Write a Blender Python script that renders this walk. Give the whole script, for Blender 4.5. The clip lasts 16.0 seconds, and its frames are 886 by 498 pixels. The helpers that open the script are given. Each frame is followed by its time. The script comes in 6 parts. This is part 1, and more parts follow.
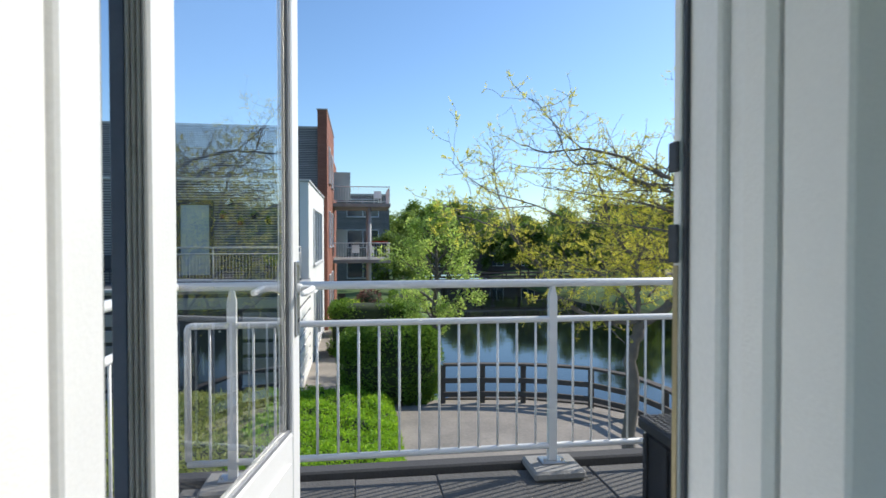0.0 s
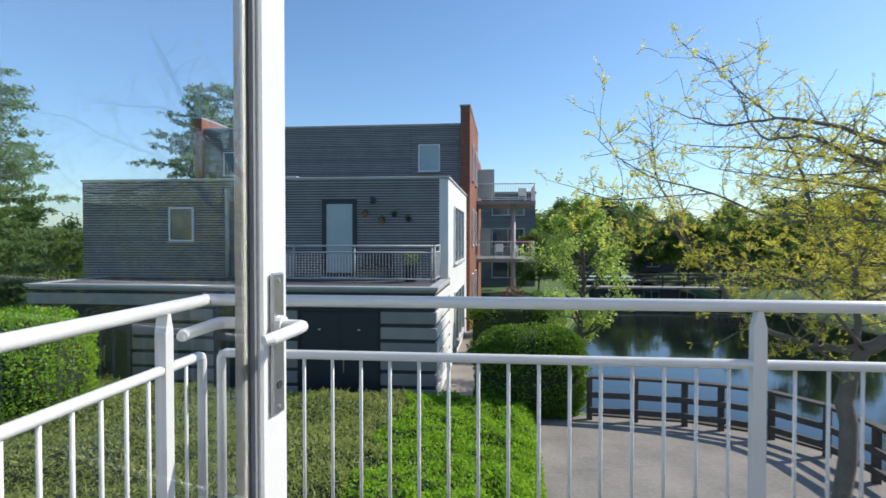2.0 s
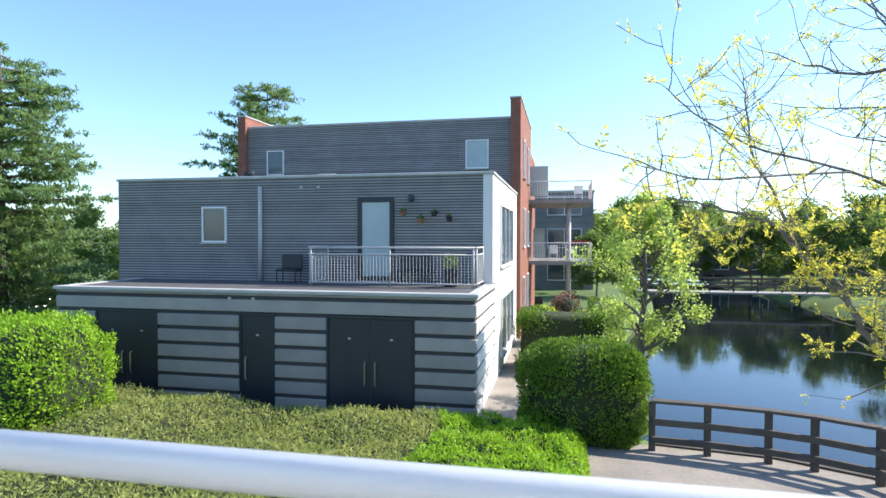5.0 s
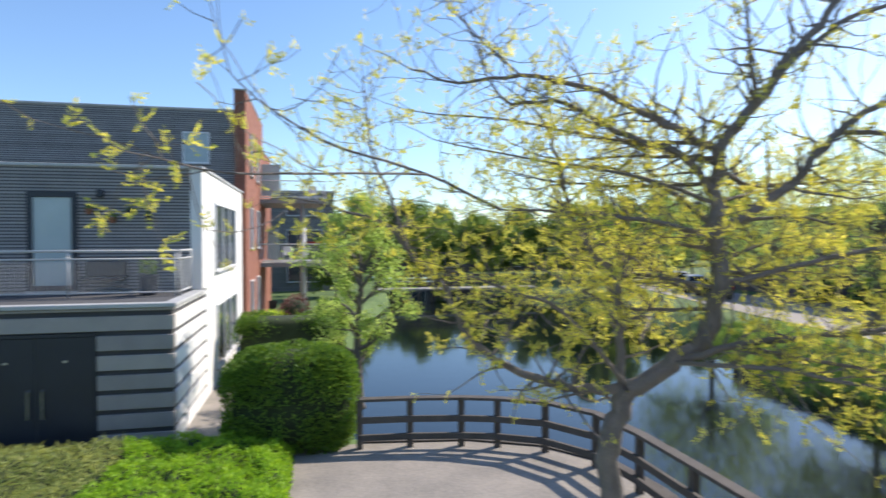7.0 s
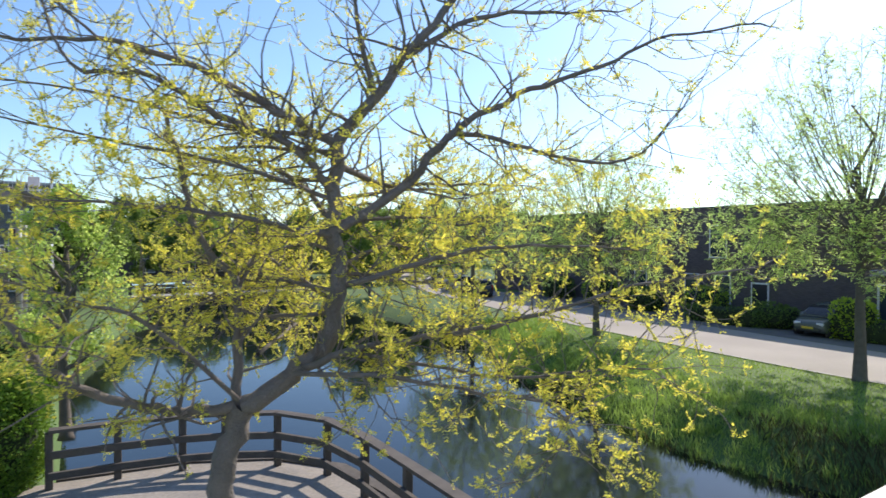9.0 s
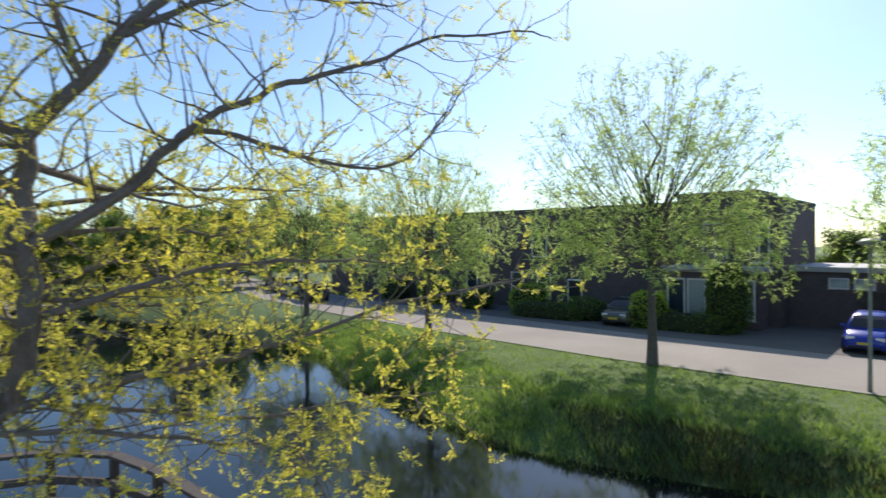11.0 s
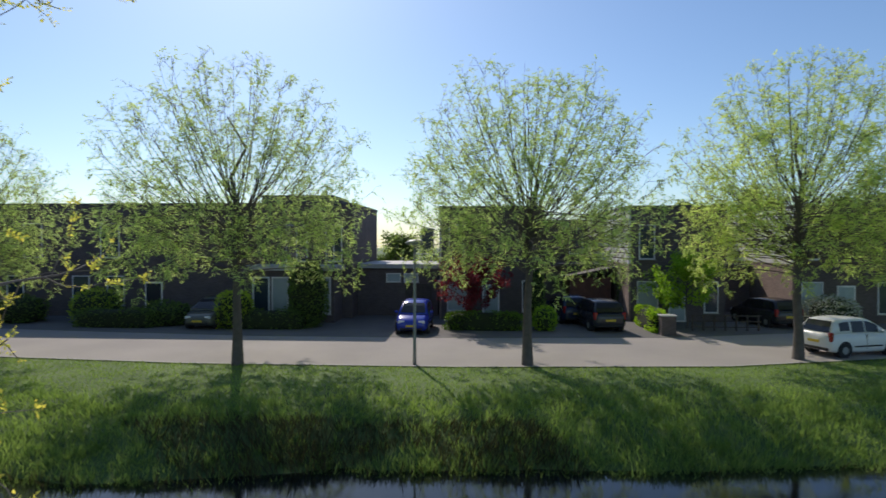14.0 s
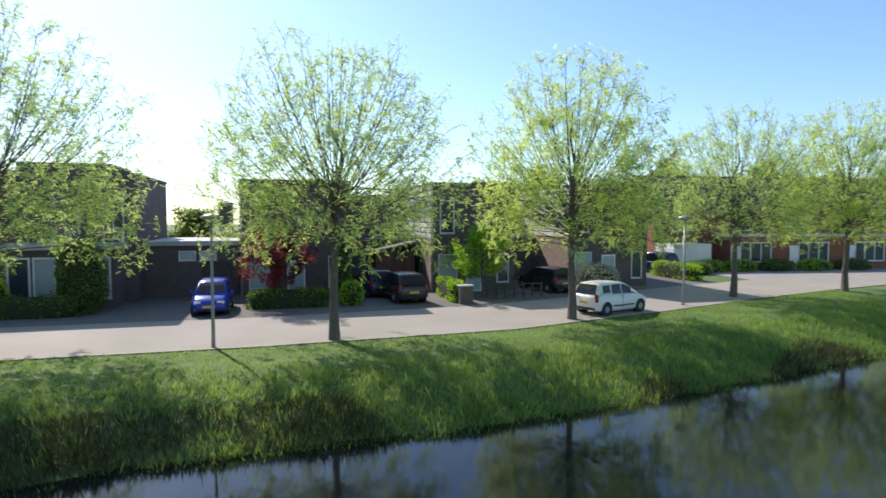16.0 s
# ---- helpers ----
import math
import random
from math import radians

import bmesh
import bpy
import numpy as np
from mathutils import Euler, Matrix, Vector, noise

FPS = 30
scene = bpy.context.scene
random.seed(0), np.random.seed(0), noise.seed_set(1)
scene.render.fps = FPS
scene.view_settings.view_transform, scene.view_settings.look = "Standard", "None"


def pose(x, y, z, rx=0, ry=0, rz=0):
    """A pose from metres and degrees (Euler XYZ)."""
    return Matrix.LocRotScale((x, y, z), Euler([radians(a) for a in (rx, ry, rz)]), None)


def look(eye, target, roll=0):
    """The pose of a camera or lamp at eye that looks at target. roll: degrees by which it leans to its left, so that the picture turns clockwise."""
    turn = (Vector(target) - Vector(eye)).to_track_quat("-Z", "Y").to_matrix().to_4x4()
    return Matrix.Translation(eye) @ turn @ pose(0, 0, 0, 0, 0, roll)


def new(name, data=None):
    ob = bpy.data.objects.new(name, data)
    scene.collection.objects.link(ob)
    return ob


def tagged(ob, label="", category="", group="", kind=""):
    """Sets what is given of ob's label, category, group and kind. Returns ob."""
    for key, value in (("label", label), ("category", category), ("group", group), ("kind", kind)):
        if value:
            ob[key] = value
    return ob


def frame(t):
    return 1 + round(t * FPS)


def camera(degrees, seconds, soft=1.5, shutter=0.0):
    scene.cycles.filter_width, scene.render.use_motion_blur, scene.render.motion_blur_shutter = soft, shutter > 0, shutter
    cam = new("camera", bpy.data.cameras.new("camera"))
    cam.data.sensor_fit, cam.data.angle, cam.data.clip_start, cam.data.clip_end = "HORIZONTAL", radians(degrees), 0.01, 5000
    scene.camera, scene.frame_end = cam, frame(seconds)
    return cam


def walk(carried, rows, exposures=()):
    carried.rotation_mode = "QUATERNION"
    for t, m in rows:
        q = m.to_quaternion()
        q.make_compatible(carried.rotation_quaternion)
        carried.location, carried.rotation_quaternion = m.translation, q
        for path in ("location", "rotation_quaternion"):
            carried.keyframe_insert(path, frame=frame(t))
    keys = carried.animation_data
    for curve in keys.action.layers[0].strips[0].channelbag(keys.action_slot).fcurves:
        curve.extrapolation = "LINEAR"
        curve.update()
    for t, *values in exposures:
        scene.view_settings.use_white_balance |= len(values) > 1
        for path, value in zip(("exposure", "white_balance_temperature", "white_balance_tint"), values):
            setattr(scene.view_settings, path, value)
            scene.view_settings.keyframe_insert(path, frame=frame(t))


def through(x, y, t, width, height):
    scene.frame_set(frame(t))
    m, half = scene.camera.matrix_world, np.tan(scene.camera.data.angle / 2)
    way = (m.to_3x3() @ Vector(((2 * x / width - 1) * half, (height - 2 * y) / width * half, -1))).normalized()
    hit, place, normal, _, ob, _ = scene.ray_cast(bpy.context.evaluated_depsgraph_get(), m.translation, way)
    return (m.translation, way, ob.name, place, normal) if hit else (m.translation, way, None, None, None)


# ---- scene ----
cam = camera(74.1, 16.0, soft=1.5, shutter=0.4)
PATH = [
    (0, -1.432, -4.098, 4.631, -8.22, -1.09, 0.05),
    (0.5, -1.360, -3.817, 4.628, -4.60, -1.16, 0.05),
    (1, -1.337, -3.480, 4.625, -0.11, -1.17, 0.00),
    (1.5, -1.280, -3.195, 4.614, 2.54, -1.18, 0.00),
    (2, -1.204, -2.958, 4.617, 6.11, -1.20, 0.00),
    (2.5, -1.190, -2.727, 4.597, 8.86, -1.26, -0.05),
    (3, -1.243, -2.362, 4.606, 10.52, -1.29, -0.05),
    (3.2, -1.264, -2.247, 4.616, 11.01, -1.32, 0.00),
    (5.5, -0.796, -1.012, 4.631, 11.71, -1.09, -0.05),
    (5.8, -0.666, -0.908, 4.625, 7.90, -1.03, 0.00),
    (6.2, -0.447, -0.876, 4.617, 2.81, -0.92, 0.10),
    (6.6, -0.188, -0.821, 4.611, -2.95, -0.77, 0.20),
    (7, -0.009, -0.841, 4.635, -12.20, -1.07, 0.11),
    (7.5, 0.233, -0.813, 4.616, -22.76, -0.94, 0.13),
    (8, 0.617, -0.836, 4.612, -27.43, -0.91, -0.10),
    (10.5, 1.741, -0.863, 4.656, -42.17, -0.64, 0.32),
    (11, 1.889, -0.860, 4.686, -47.79, -0.71, 0.44),
    (11.5, 2.063, -0.834, 4.679, -54.71, -0.80, 0.33),
    (12, 2.113, -0.850, 4.672, -61.32, -0.81, 0.16),
    (12.5, 2.016, -0.865, 4.656, -69.25, -0.81, -0.13),
    (13, 2.003, -0.854, 4.639, -76.59, -0.75, -0.01),
    (13.5, 2.116, -0.856, 4.624, -81.78, -0.74, -0.11),
    (14, 2.048, -0.859, 4.616, -86.57, -0.75, -0.06),
    (14.5, 2.061, -0.873, 4.606, -91.32, -0.72, -0.12),
    (15, 2.049, -0.869, 4.593, -96.22, -0.78, -0.11),
    (15.5, 2.082, -0.875, 4.575, -101.07, -1.94, -0.13),
    (16, 2.047, -0.889, 4.569, -105.28, -3.08, -0.07),
]
EXPOSURES = [(0.0, 0.1, 6500, 10.0), (1.0, 0.02, 6500, 10.0), (1.5, -0.04, 6500, 10.0), (2.6, 0.15, 6500, 10.0), (3.2, 0.35, 6500, 10.0), (5.3, 0.92, 6659, 13.2), (6.0, 0.72, 6712, 14.2), (6.5, 0.5, 6750, 15.0), (7.0, 0.42, 6750, 15.0), (8.0, 0.45, 6750, 15.0), (10.5, 0.05, 6750, 15.0), (11.5, -0.08, 6750, 15.0), (12.5, -0.1, 6750, 15.0), (13.5, -0.45, 6750, 15.0), (14.0, -0.47, 6750, 15.0), (14.5, -0.27, 6750, 15.0), (15.5, 0.2, 6750, 15.0), (16.0, 0.3, 6750, 15.0)]
walk(cam, [(t, pose(x, y, z, 90 + pitch, roll, yaw)) for t, x, y, z, yaw, pitch, roll in PATH], EXPOSURES)

# ---- world and sun ----
SUN_AZ, SUN_EL = 68.0, 39.0          # degrees clockwise from +y, and above the horizon
sun_dir = Vector((math.sin(radians(SUN_AZ)) * math.cos(radians(SUN_EL)), math.cos(radians(SUN_AZ)) * math.cos(radians(SUN_EL)), math.sin(radians(SUN_EL))))
world = bpy.data.worlds.new("world")
scene.world = world
world.use_nodes = True
wn = world.node_tree
wn.nodes.clear()
sky = wn.nodes.new("ShaderNodeTexSky")
sky.sky_type = "NISHITA"
sky.sun_disc = False
sky.sun_elevation = radians(SUN_EL)
sky.sun_rotation = radians(SUN_AZ)
sky.air_density, sky.dust_density, sky.ozone_density = 1.0, 0.6, 1.2
bg = wn.nodes.new("ShaderNodeBackground")
bg.inputs["Strength"].default_value = 0.15
wo = wn.nodes.new("ShaderNodeOutputWorld")
tint = wn.nodes.new("ShaderNodeMix")
tint.data_type, tint.blend_type = "RGBA", "MULTIPLY"
tint.inputs[0].default_value = 1.0
tint.inputs[7].default_value = (0.75, 0.96, 1.15, 1)
wn.links.new(sky.outputs[0], tint.inputs[6])
wn.links.new(tint.outputs[2], bg.inputs[0])
wn.links.new(bg.outputs[0], wo.inputs[0])
sun = new("sun", bpy.data.lights.new("sun", "SUN"))
sun.data.energy, sun.data.angle, sun.data.color = 4.6, radians(0.55), (1.0, 0.94, 0.84)
sun.matrix_world = look(sun_dir * 60, (0, 0, 0))


# ---- materials ----
def mat(name, a, b=None, scale=6.0, rough=0.7, bump=0.15, metal=0.0, fine=60.0, island=0.0, spec=0.5):
    """Two-scale noise between colours a and b, with fine grain and relief."""
    b = b or tuple(min(1, c * 0.75) for c in a)
    m = bpy.data.materials.new(name)
    m.use_nodes = True
    n, l = m.node_tree.nodes, m.node_tree.links
    p = n["Principled BSDF"]
    tc = n.new("ShaderNodeTexCoord")
    big, small = n.new("ShaderNodeTexNoise"), n.new("ShaderNodeTexNoise")
    big.inputs["Scale"].default_value, big.inputs["Detail"].default_value = scale, 4
    small.inputs["Scale"].default_value, small.inputs["Detail"].default_value = fine, 3
    l.new(tc.outputs["Object"], big.inputs["Vector"])
    l.new(tc.outputs["Object"], small.inputs["Vector"])
    ramp = n.new("ShaderNodeValToRGB")
    ramp.color_ramp.elements[0].position, ramp.color_ramp.elements[1].position = 0.32, 0.68
    ramp.color_ramp.elements[0].color, ramp.color_ramp.elements[1].color = (*a, 1), (*b, 1)
    mix = n.new("ShaderNodeMath")
    mix.operation = "MULTIPLY_ADD"
    mix.inputs[1].default_value = 0.35
    l.new(small.outputs[0], mix.inputs[0])
    sc = n.new("ShaderNodeMath")
    sc.operation = "MULTIPLY_ADD"
    sc.inputs[1].default_value, sc.inputs[2].default_value = 0.65, 0.0
    l.new(big.outputs[0], sc.inputs[0])
    l.new(sc.outputs[0], mix.inputs[2])
    fac = mix.outputs[0]
    if island:
        geo = n.new("ShaderNodeNewGeometry")
        oi = n.new("ShaderNodeObjectInfo")
        add = n.new("ShaderNodeMath")
        add.operation = "ADD"
        l.new(geo.outputs["Random Per Island"], add.inputs[0])
        l.new(oi.outputs["Random"], add.inputs[1])
        fr = n.new("ShaderNodeMath")
        fr.operation = "FRACT"
        l.new(add.outputs[0], fr.inputs[0])
        mx = n.new("ShaderNodeMix")
        mx.inputs[0].default_value = island
        l.new(fac, mx.inputs[2])
        l.new(fr.outputs[0], mx.inputs[3])
        fac = mx.outputs[0]
    l.new(fac, ramp.inputs[0])
    l.new(ramp.outputs[0], p.inputs["Base Color"])
    rr = n.new("ShaderNodeMapRange")
    rr.inputs[3].default_value, rr.inputs[4].default_value = max(0.02, rough - 0.08), min(1, rough + 0.08)
    l.new(big.outputs[0], rr.inputs[0])
    l.new(rr.outputs[0], p.inputs["Roughness"])
    p.inputs["Metallic"].default_value = metal
    p.inputs["Specular IOR Level"].default_value = spec
    if bump:
        bp = n.new("ShaderNodeBump")
        bp.inputs["Strength"].default_value, bp.inputs["Distance"].default_value = bump, 0.02
        l.new(small.outputs[0], bp.inputs["Height"])
        l.new(bp.outputs[0], p.inputs["Normal"])
    return m


def leaf_mat(name, a, b, through=0.45, vary=0.55):
    """Thin leaves: half of the light passes through."""
    m = mat(name, a, b, 0.8, 0.55, 0, fine=8, island=vary, spec=0.3)
    n, l = m.node_tree.nodes, m.node_tree.links
    p, out = n["Principled BSDF"], n["Material Output"]
    tr, ms = n.new("ShaderNodeBsdfTranslucent"), n.new("ShaderNodeMixShader")
    ms.inputs[0].default_value = through
    col = p.inputs["Base Color"].links[0].from_socket
    gain = n.new("ShaderNodeMix")
    gain.data_type, gain.blend_type = "RGBA", "MULTIPLY"
    gain.inputs[0].default_value = 1.0
    gain.inputs[7].default_value = (1.68, 1.6, 1.2, 1)
    l.new(col, gain.inputs[6])
    l.new(gain.outputs[2], tr.inputs[0])
    l.new(p.outputs[0], ms.inputs[1])
    l.new(tr.outputs[0], ms.inputs[2])
    l.new(ms.outputs[0], out.inputs[0])
    return m


def course_mat(name, a, b, joint, pitch, length, rough=0.85, bump=0.6, gap=0.012):
    """Thin courses of brick, by world-sized coordinates; the wall's own run picks the axis."""
    m = mat(name, a, b, 1.2, rough, 0, fine=25)
    n, l = m.node_tree.nodes, m.node_tree.links
    p = n["Principled BSDF"]
    tc = n.new("ShaderNodeTexCoord")
    sep, cmb, add = n.new("ShaderNodeSeparateXYZ"), n.new("ShaderNodeCombineXYZ"), n.new("ShaderNodeMath")
    add.operation = "ADD"
    l.new(tc.outputs["Object"], sep.inputs[0])
    l.new(sep.outputs[0], add.inputs[0])
    l.new(sep.outputs[1], add.inputs[1])
    l.new(add.outputs[0], cmb.inputs[0])
    l.new(sep.outputs[2], cmb.inputs[1])
    br = n.new("ShaderNodeTexBrick")
    br.inputs["Scale"].default_value = 1.0
    br.inputs["Brick Width"].default_value, br.inputs["Row Height"].default_value = length, pitch
    br.inputs["Mortar Size"].default_value, br.inputs["Mortar Smooth"].default_value = gap, 0.2
    br.inputs["Color1"].default_value, br.inputs["Color2"].default_value = (1, 1, 1, 1), (0.72, 0.72, 0.72, 1)
    br.inputs["Mortar"].default_value = (*joint, 1)
    l.new(cmb.outputs[0], br.inputs["Vector"])
    col = p.inputs["Base Color"].links[0].from_socket
    mul = n.new("ShaderNodeMix")
    mul.data_type, mul.blend_type = "RGBA", "MULTIPLY"
    mul.inputs[0].default_value = 1.0
    l.new(col, mul.inputs[6])
    l.new(br.outputs["Color"], mul.inputs[7])
    l.new(mul.outputs[2], p.inputs["Base Color"])
    bp = n.new("ShaderNodeBump")
    bp.inputs["Strength"].default_value, bp.inputs["Distance"].default_value = bump, 0.015
    bp.invert = True
    l.new(br.outputs["Fac"], bp.inputs["Height"])
    l.new(bp.outputs[0], p.inputs["Normal"])
    return m


def glass_mat(name, tint=(1, 1, 1), rough=0.0):
    m = bpy.data.materials.new(name)
    m.use_nodes = True
    p = m.node_tree.nodes["Principled BSDF"]
    p.inputs["Base Color"].default_value = (*tint, 1)
    p.inputs["Roughness"].default_value = rough
    p.inputs["Transmission Weight"].default_value = 1.0
    p.inputs["IOR"].default_value = 1.45
    return m


WHITE = mat("white_paint", (0.82, 0.82, 0.81), (0.74, 0.74, 0.73), 1.5, 0.35, 0.04, fine=120)
FRAME = mat("white_frame", (0.80, 0.80, 0.79), (0.70, 0.70, 0.69), 2.0, 0.4, 0.05, fine=90)
CREAM = mat("cream_plaster", (0.78, 0.775, 0.755), (0.72, 0.715, 0.695), 1.0, 0.8, 0.1, fine=150)
RUBBER = mat("dark_gasket", (0.03, 0.035, 0.045), (0.05, 0.055, 0.07), 8, 0.5, 0.05)
STEEL = mat("brushed_metal", (0.62, 0.62, 0.62), (0.5, 0.5, 0.5), 5, 0.32, 0.03, metal=0.9)
GLASS = glass_mat("clear_glass")
PANE = mat("window_pane", (0.03, 0.045, 0.06), (0.05, 0.07, 0.09), 0.7, 0.06, 0, spec=0.8)
PALEPANE = mat("pale_pane", (0.42, 0.50, 0.50), (0.34, 0.42, 0.43), 1.2, 0.25, 0.02)
GREYBRICK = course_mat("grey_courses", (0.38, 0.365, 0.35), (0.29, 0.28, 0.275), (0.22, 0.22, 0.23), 0.088, 40.0, gap=0.018)
BAND = mat("pale_block", (0.38, 0.35, 0.32), (0.27, 0.25, 0.235), 1.5, 0.85, 0.3, fine=30, island=0.25)
BANDGAP = mat("dark_recess", (0.055, 0.055, 0.06), (0.08, 0.08, 0.08), 2, 0.9, 0.2)
PLASTER = mat("white_render", (0.78, 0.77, 0.74), (0.70, 0.69, 0.66), 0.8, 0.85, 0.15, fine=80)
REDBRICK = course_mat("red_brick", (0.40, 0.17, 0.11), (0.31, 0.125, 0.085), (0.6, 0.5, 0.45), 0.065, 0.22)
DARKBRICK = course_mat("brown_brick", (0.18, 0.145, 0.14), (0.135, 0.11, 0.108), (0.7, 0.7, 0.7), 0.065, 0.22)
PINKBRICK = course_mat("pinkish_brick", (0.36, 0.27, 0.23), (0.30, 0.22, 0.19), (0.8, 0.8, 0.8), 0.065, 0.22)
ORANGEBRICK = course_mat("orange_brick", (0.38, 0.15, 0.09), (0.29, 0.115, 0.07), (0.7, 0.6, 0.55), 0.065, 0.22)
COPING = mat("pale_coping", (0.50, 0.50, 0.49), (0.38, 0.38, 0.375), 2, 0.6, 0.1)
ROOFING = mat("roof_felt", (0.07, 0.07, 0.075), (0.11, 0.11, 0.11), 1.2, 0.9, 0.3)
TILES = mat("roof_tiles", (0.075, 0.06, 0.055), (0.05, 0.04, 0.04), 2, 0.7, 0.3)
DOORPAINT = mat("anthracite_door", (0.016, 0.020, 0.030), (0.024, 0.028, 0.04), 1.5, 0.45, 0.05)
SIDING = mat("pale_boards", (0.78, 0.77, 0.73), (0.66, 0.65, 0.62), 1.5, 0.7, 0.15, island=0.3)
BALCONY = mat("concrete_slab", (0.34, 0.33, 0.31), (0.25, 0.245, 0.235), 2, 0.85, 0.25)
PAVER = mat("terrace_tile", (0.135, 0.13, 0.122), (0.085, 0.083, 0.08), 3, 0.85, 0.4, fine=45, island=0.35)
PLAZA = mat("plaza_paving", (0.34, 0.30, 0.255), (0.19, 0.175, 0.155), 0.9, 0.9, 0.5, fine=14)
ASPHALT = mat("road_brick", (0.34, 0.305, 0.285), (0.285, 0.26, 0.245), 0.35, 0.88, 0.3, fine=9)
DRIVE = mat("driveway", (0.16, 0.15, 0.145), (0.12, 0.115, 0.11), 0.6, 0.9, 0.3, fine=10)
KERB = mat("kerb_stone", (0.42, 0.41, 0.39), (0.34, 0.33, 0.31), 2, 0.85, 0.2)
GRASS = mat("meadow", (0.12, 0.19, 0.05), (0.055, 0.105, 0.03), 0.45, 0.9, 0.8, fine=7)
WATER = mat("pond_water", (0.006, 0.011, 0.014), (0.010, 0.013, 0.010), 0.3, 0.02, 0.0, spec=0.42)
WOOD = mat("weathered_wood", (0.105, 0.09, 0.075), (0.065, 0.055, 0.048), 4, 0.85, 0.35, fine=40)
PALEWOOD = mat("bleached_deck", (0.44, 0.42, 0.38), (0.34, 0.32, 0.29), 3, 0.85, 0.2)
BLACKPLASTIC = mat("black_rattan", (0.028, 0.03, 0.034), (0.045, 0.047, 0.052), 9, 0.5, 0.9, fine=130)
BARK = mat("bark", (0.16, 0.135, 0.115), (0.10, 0.085, 0.072), 5, 0.9, 0.6, fine=40)
NEARBARK = mat("grey_bark", (0.23, 0.20, 0.18), (0.14, 0.125, 0.115), 7, 0.9, 0.6, fine=60)
POLE = mat("galvanised_pole", (0.33, 0.34, 0.33), (0.25, 0.26, 0.25), 3, 0.5, 0.05, metal=0.3)
YELLOWLEAF = leaf_mat("yellow_leaf", (0.71, 0.64, 0.13), (0.45, 0.48, 0.10), 0.52)
STREETLEAF = leaf_mat("fresh_leaf", (0.52, 0.63, 0.26), (0.31, 0.44, 0.15), 0.62)
LIGHTLEAF = leaf_mat("light_leaf", (0.55, 0.63, 0.22), (0.34, 0.48, 0.15), 0.62)
MIDLEAF = leaf_mat("mid_leaf", (0.20, 0.29, 0.07), (0.11, 0.18, 0.045), 0.45)
BRIGHTLEAF = leaf_mat("bright_leaf", (0.46, 0.56, 0.07), (0.27, 0.40, 0.05), 0.58)
DARKLEAF = leaf_mat("dark_leaf", (0.15, 0.23, 0.055), (0.085, 0.145, 0.035), 0.45)
CONIFERLEAF = leaf_mat("bluish_leaf", (0.22, 0.33, 0.14), (0.12, 0.21, 0.085), 0.45)
HEDGELEAF = leaf_mat("hedge_leaf", (0.17, 0.29, 0.035), (0.07, 0.15, 0.02), 0.3)
COVERLEAF = leaf_mat("cover_leaf", (0.40, 0.43, 0.15), (0.19, 0.26, 0.075), 0.42, 0.3)
LIMELEAF = leaf_mat("lime_leaf", (0.311, 0.499, 0.041), (0.189, 0.351, 0.027), 0.4)
REDLEAF = leaf_mat("crimson_leaf", (0.23, 0.03, 0.042), (0.12, 0.018, 0.028), 0.42)
BLADE = leaf_mat("grass_blade", (0.27, 0.39, 0.11), (0.11, 0.20, 0.05), 0.45, 0.25)
# brownish reeds, coloured darker to paint the bank's shade at the waterline
REEDSHADE = leaf_mat("shaded_reed_blade", (0.10, 0.095, 0.04), (0.035, 0.045, 0.02), 0.22, 0.35)
# near-black green that paints the shade inside foliage
LEAFSHADE = mat("leafy_shade", (0.028, 0.045, 0.014), (0.018, 0.028, 0.01), 4, 0.95, 0.5)
TYRE = mat("tyre", (0.02, 0.02, 0.02), (0.03, 0.03, 0.03), 6, 0.85, 0.2)
TERRACOTTA = mat("terracotta", (0.36, 0.15, 0.08), (0.28, 0.12, 0.07), 5, 0.8, 0.1)


def paint(name, c, rough=0.22):
    return mat(name, c, tuple(x * 0.9 for x in c), 0.8, rough, 0.0, spec=0.6)


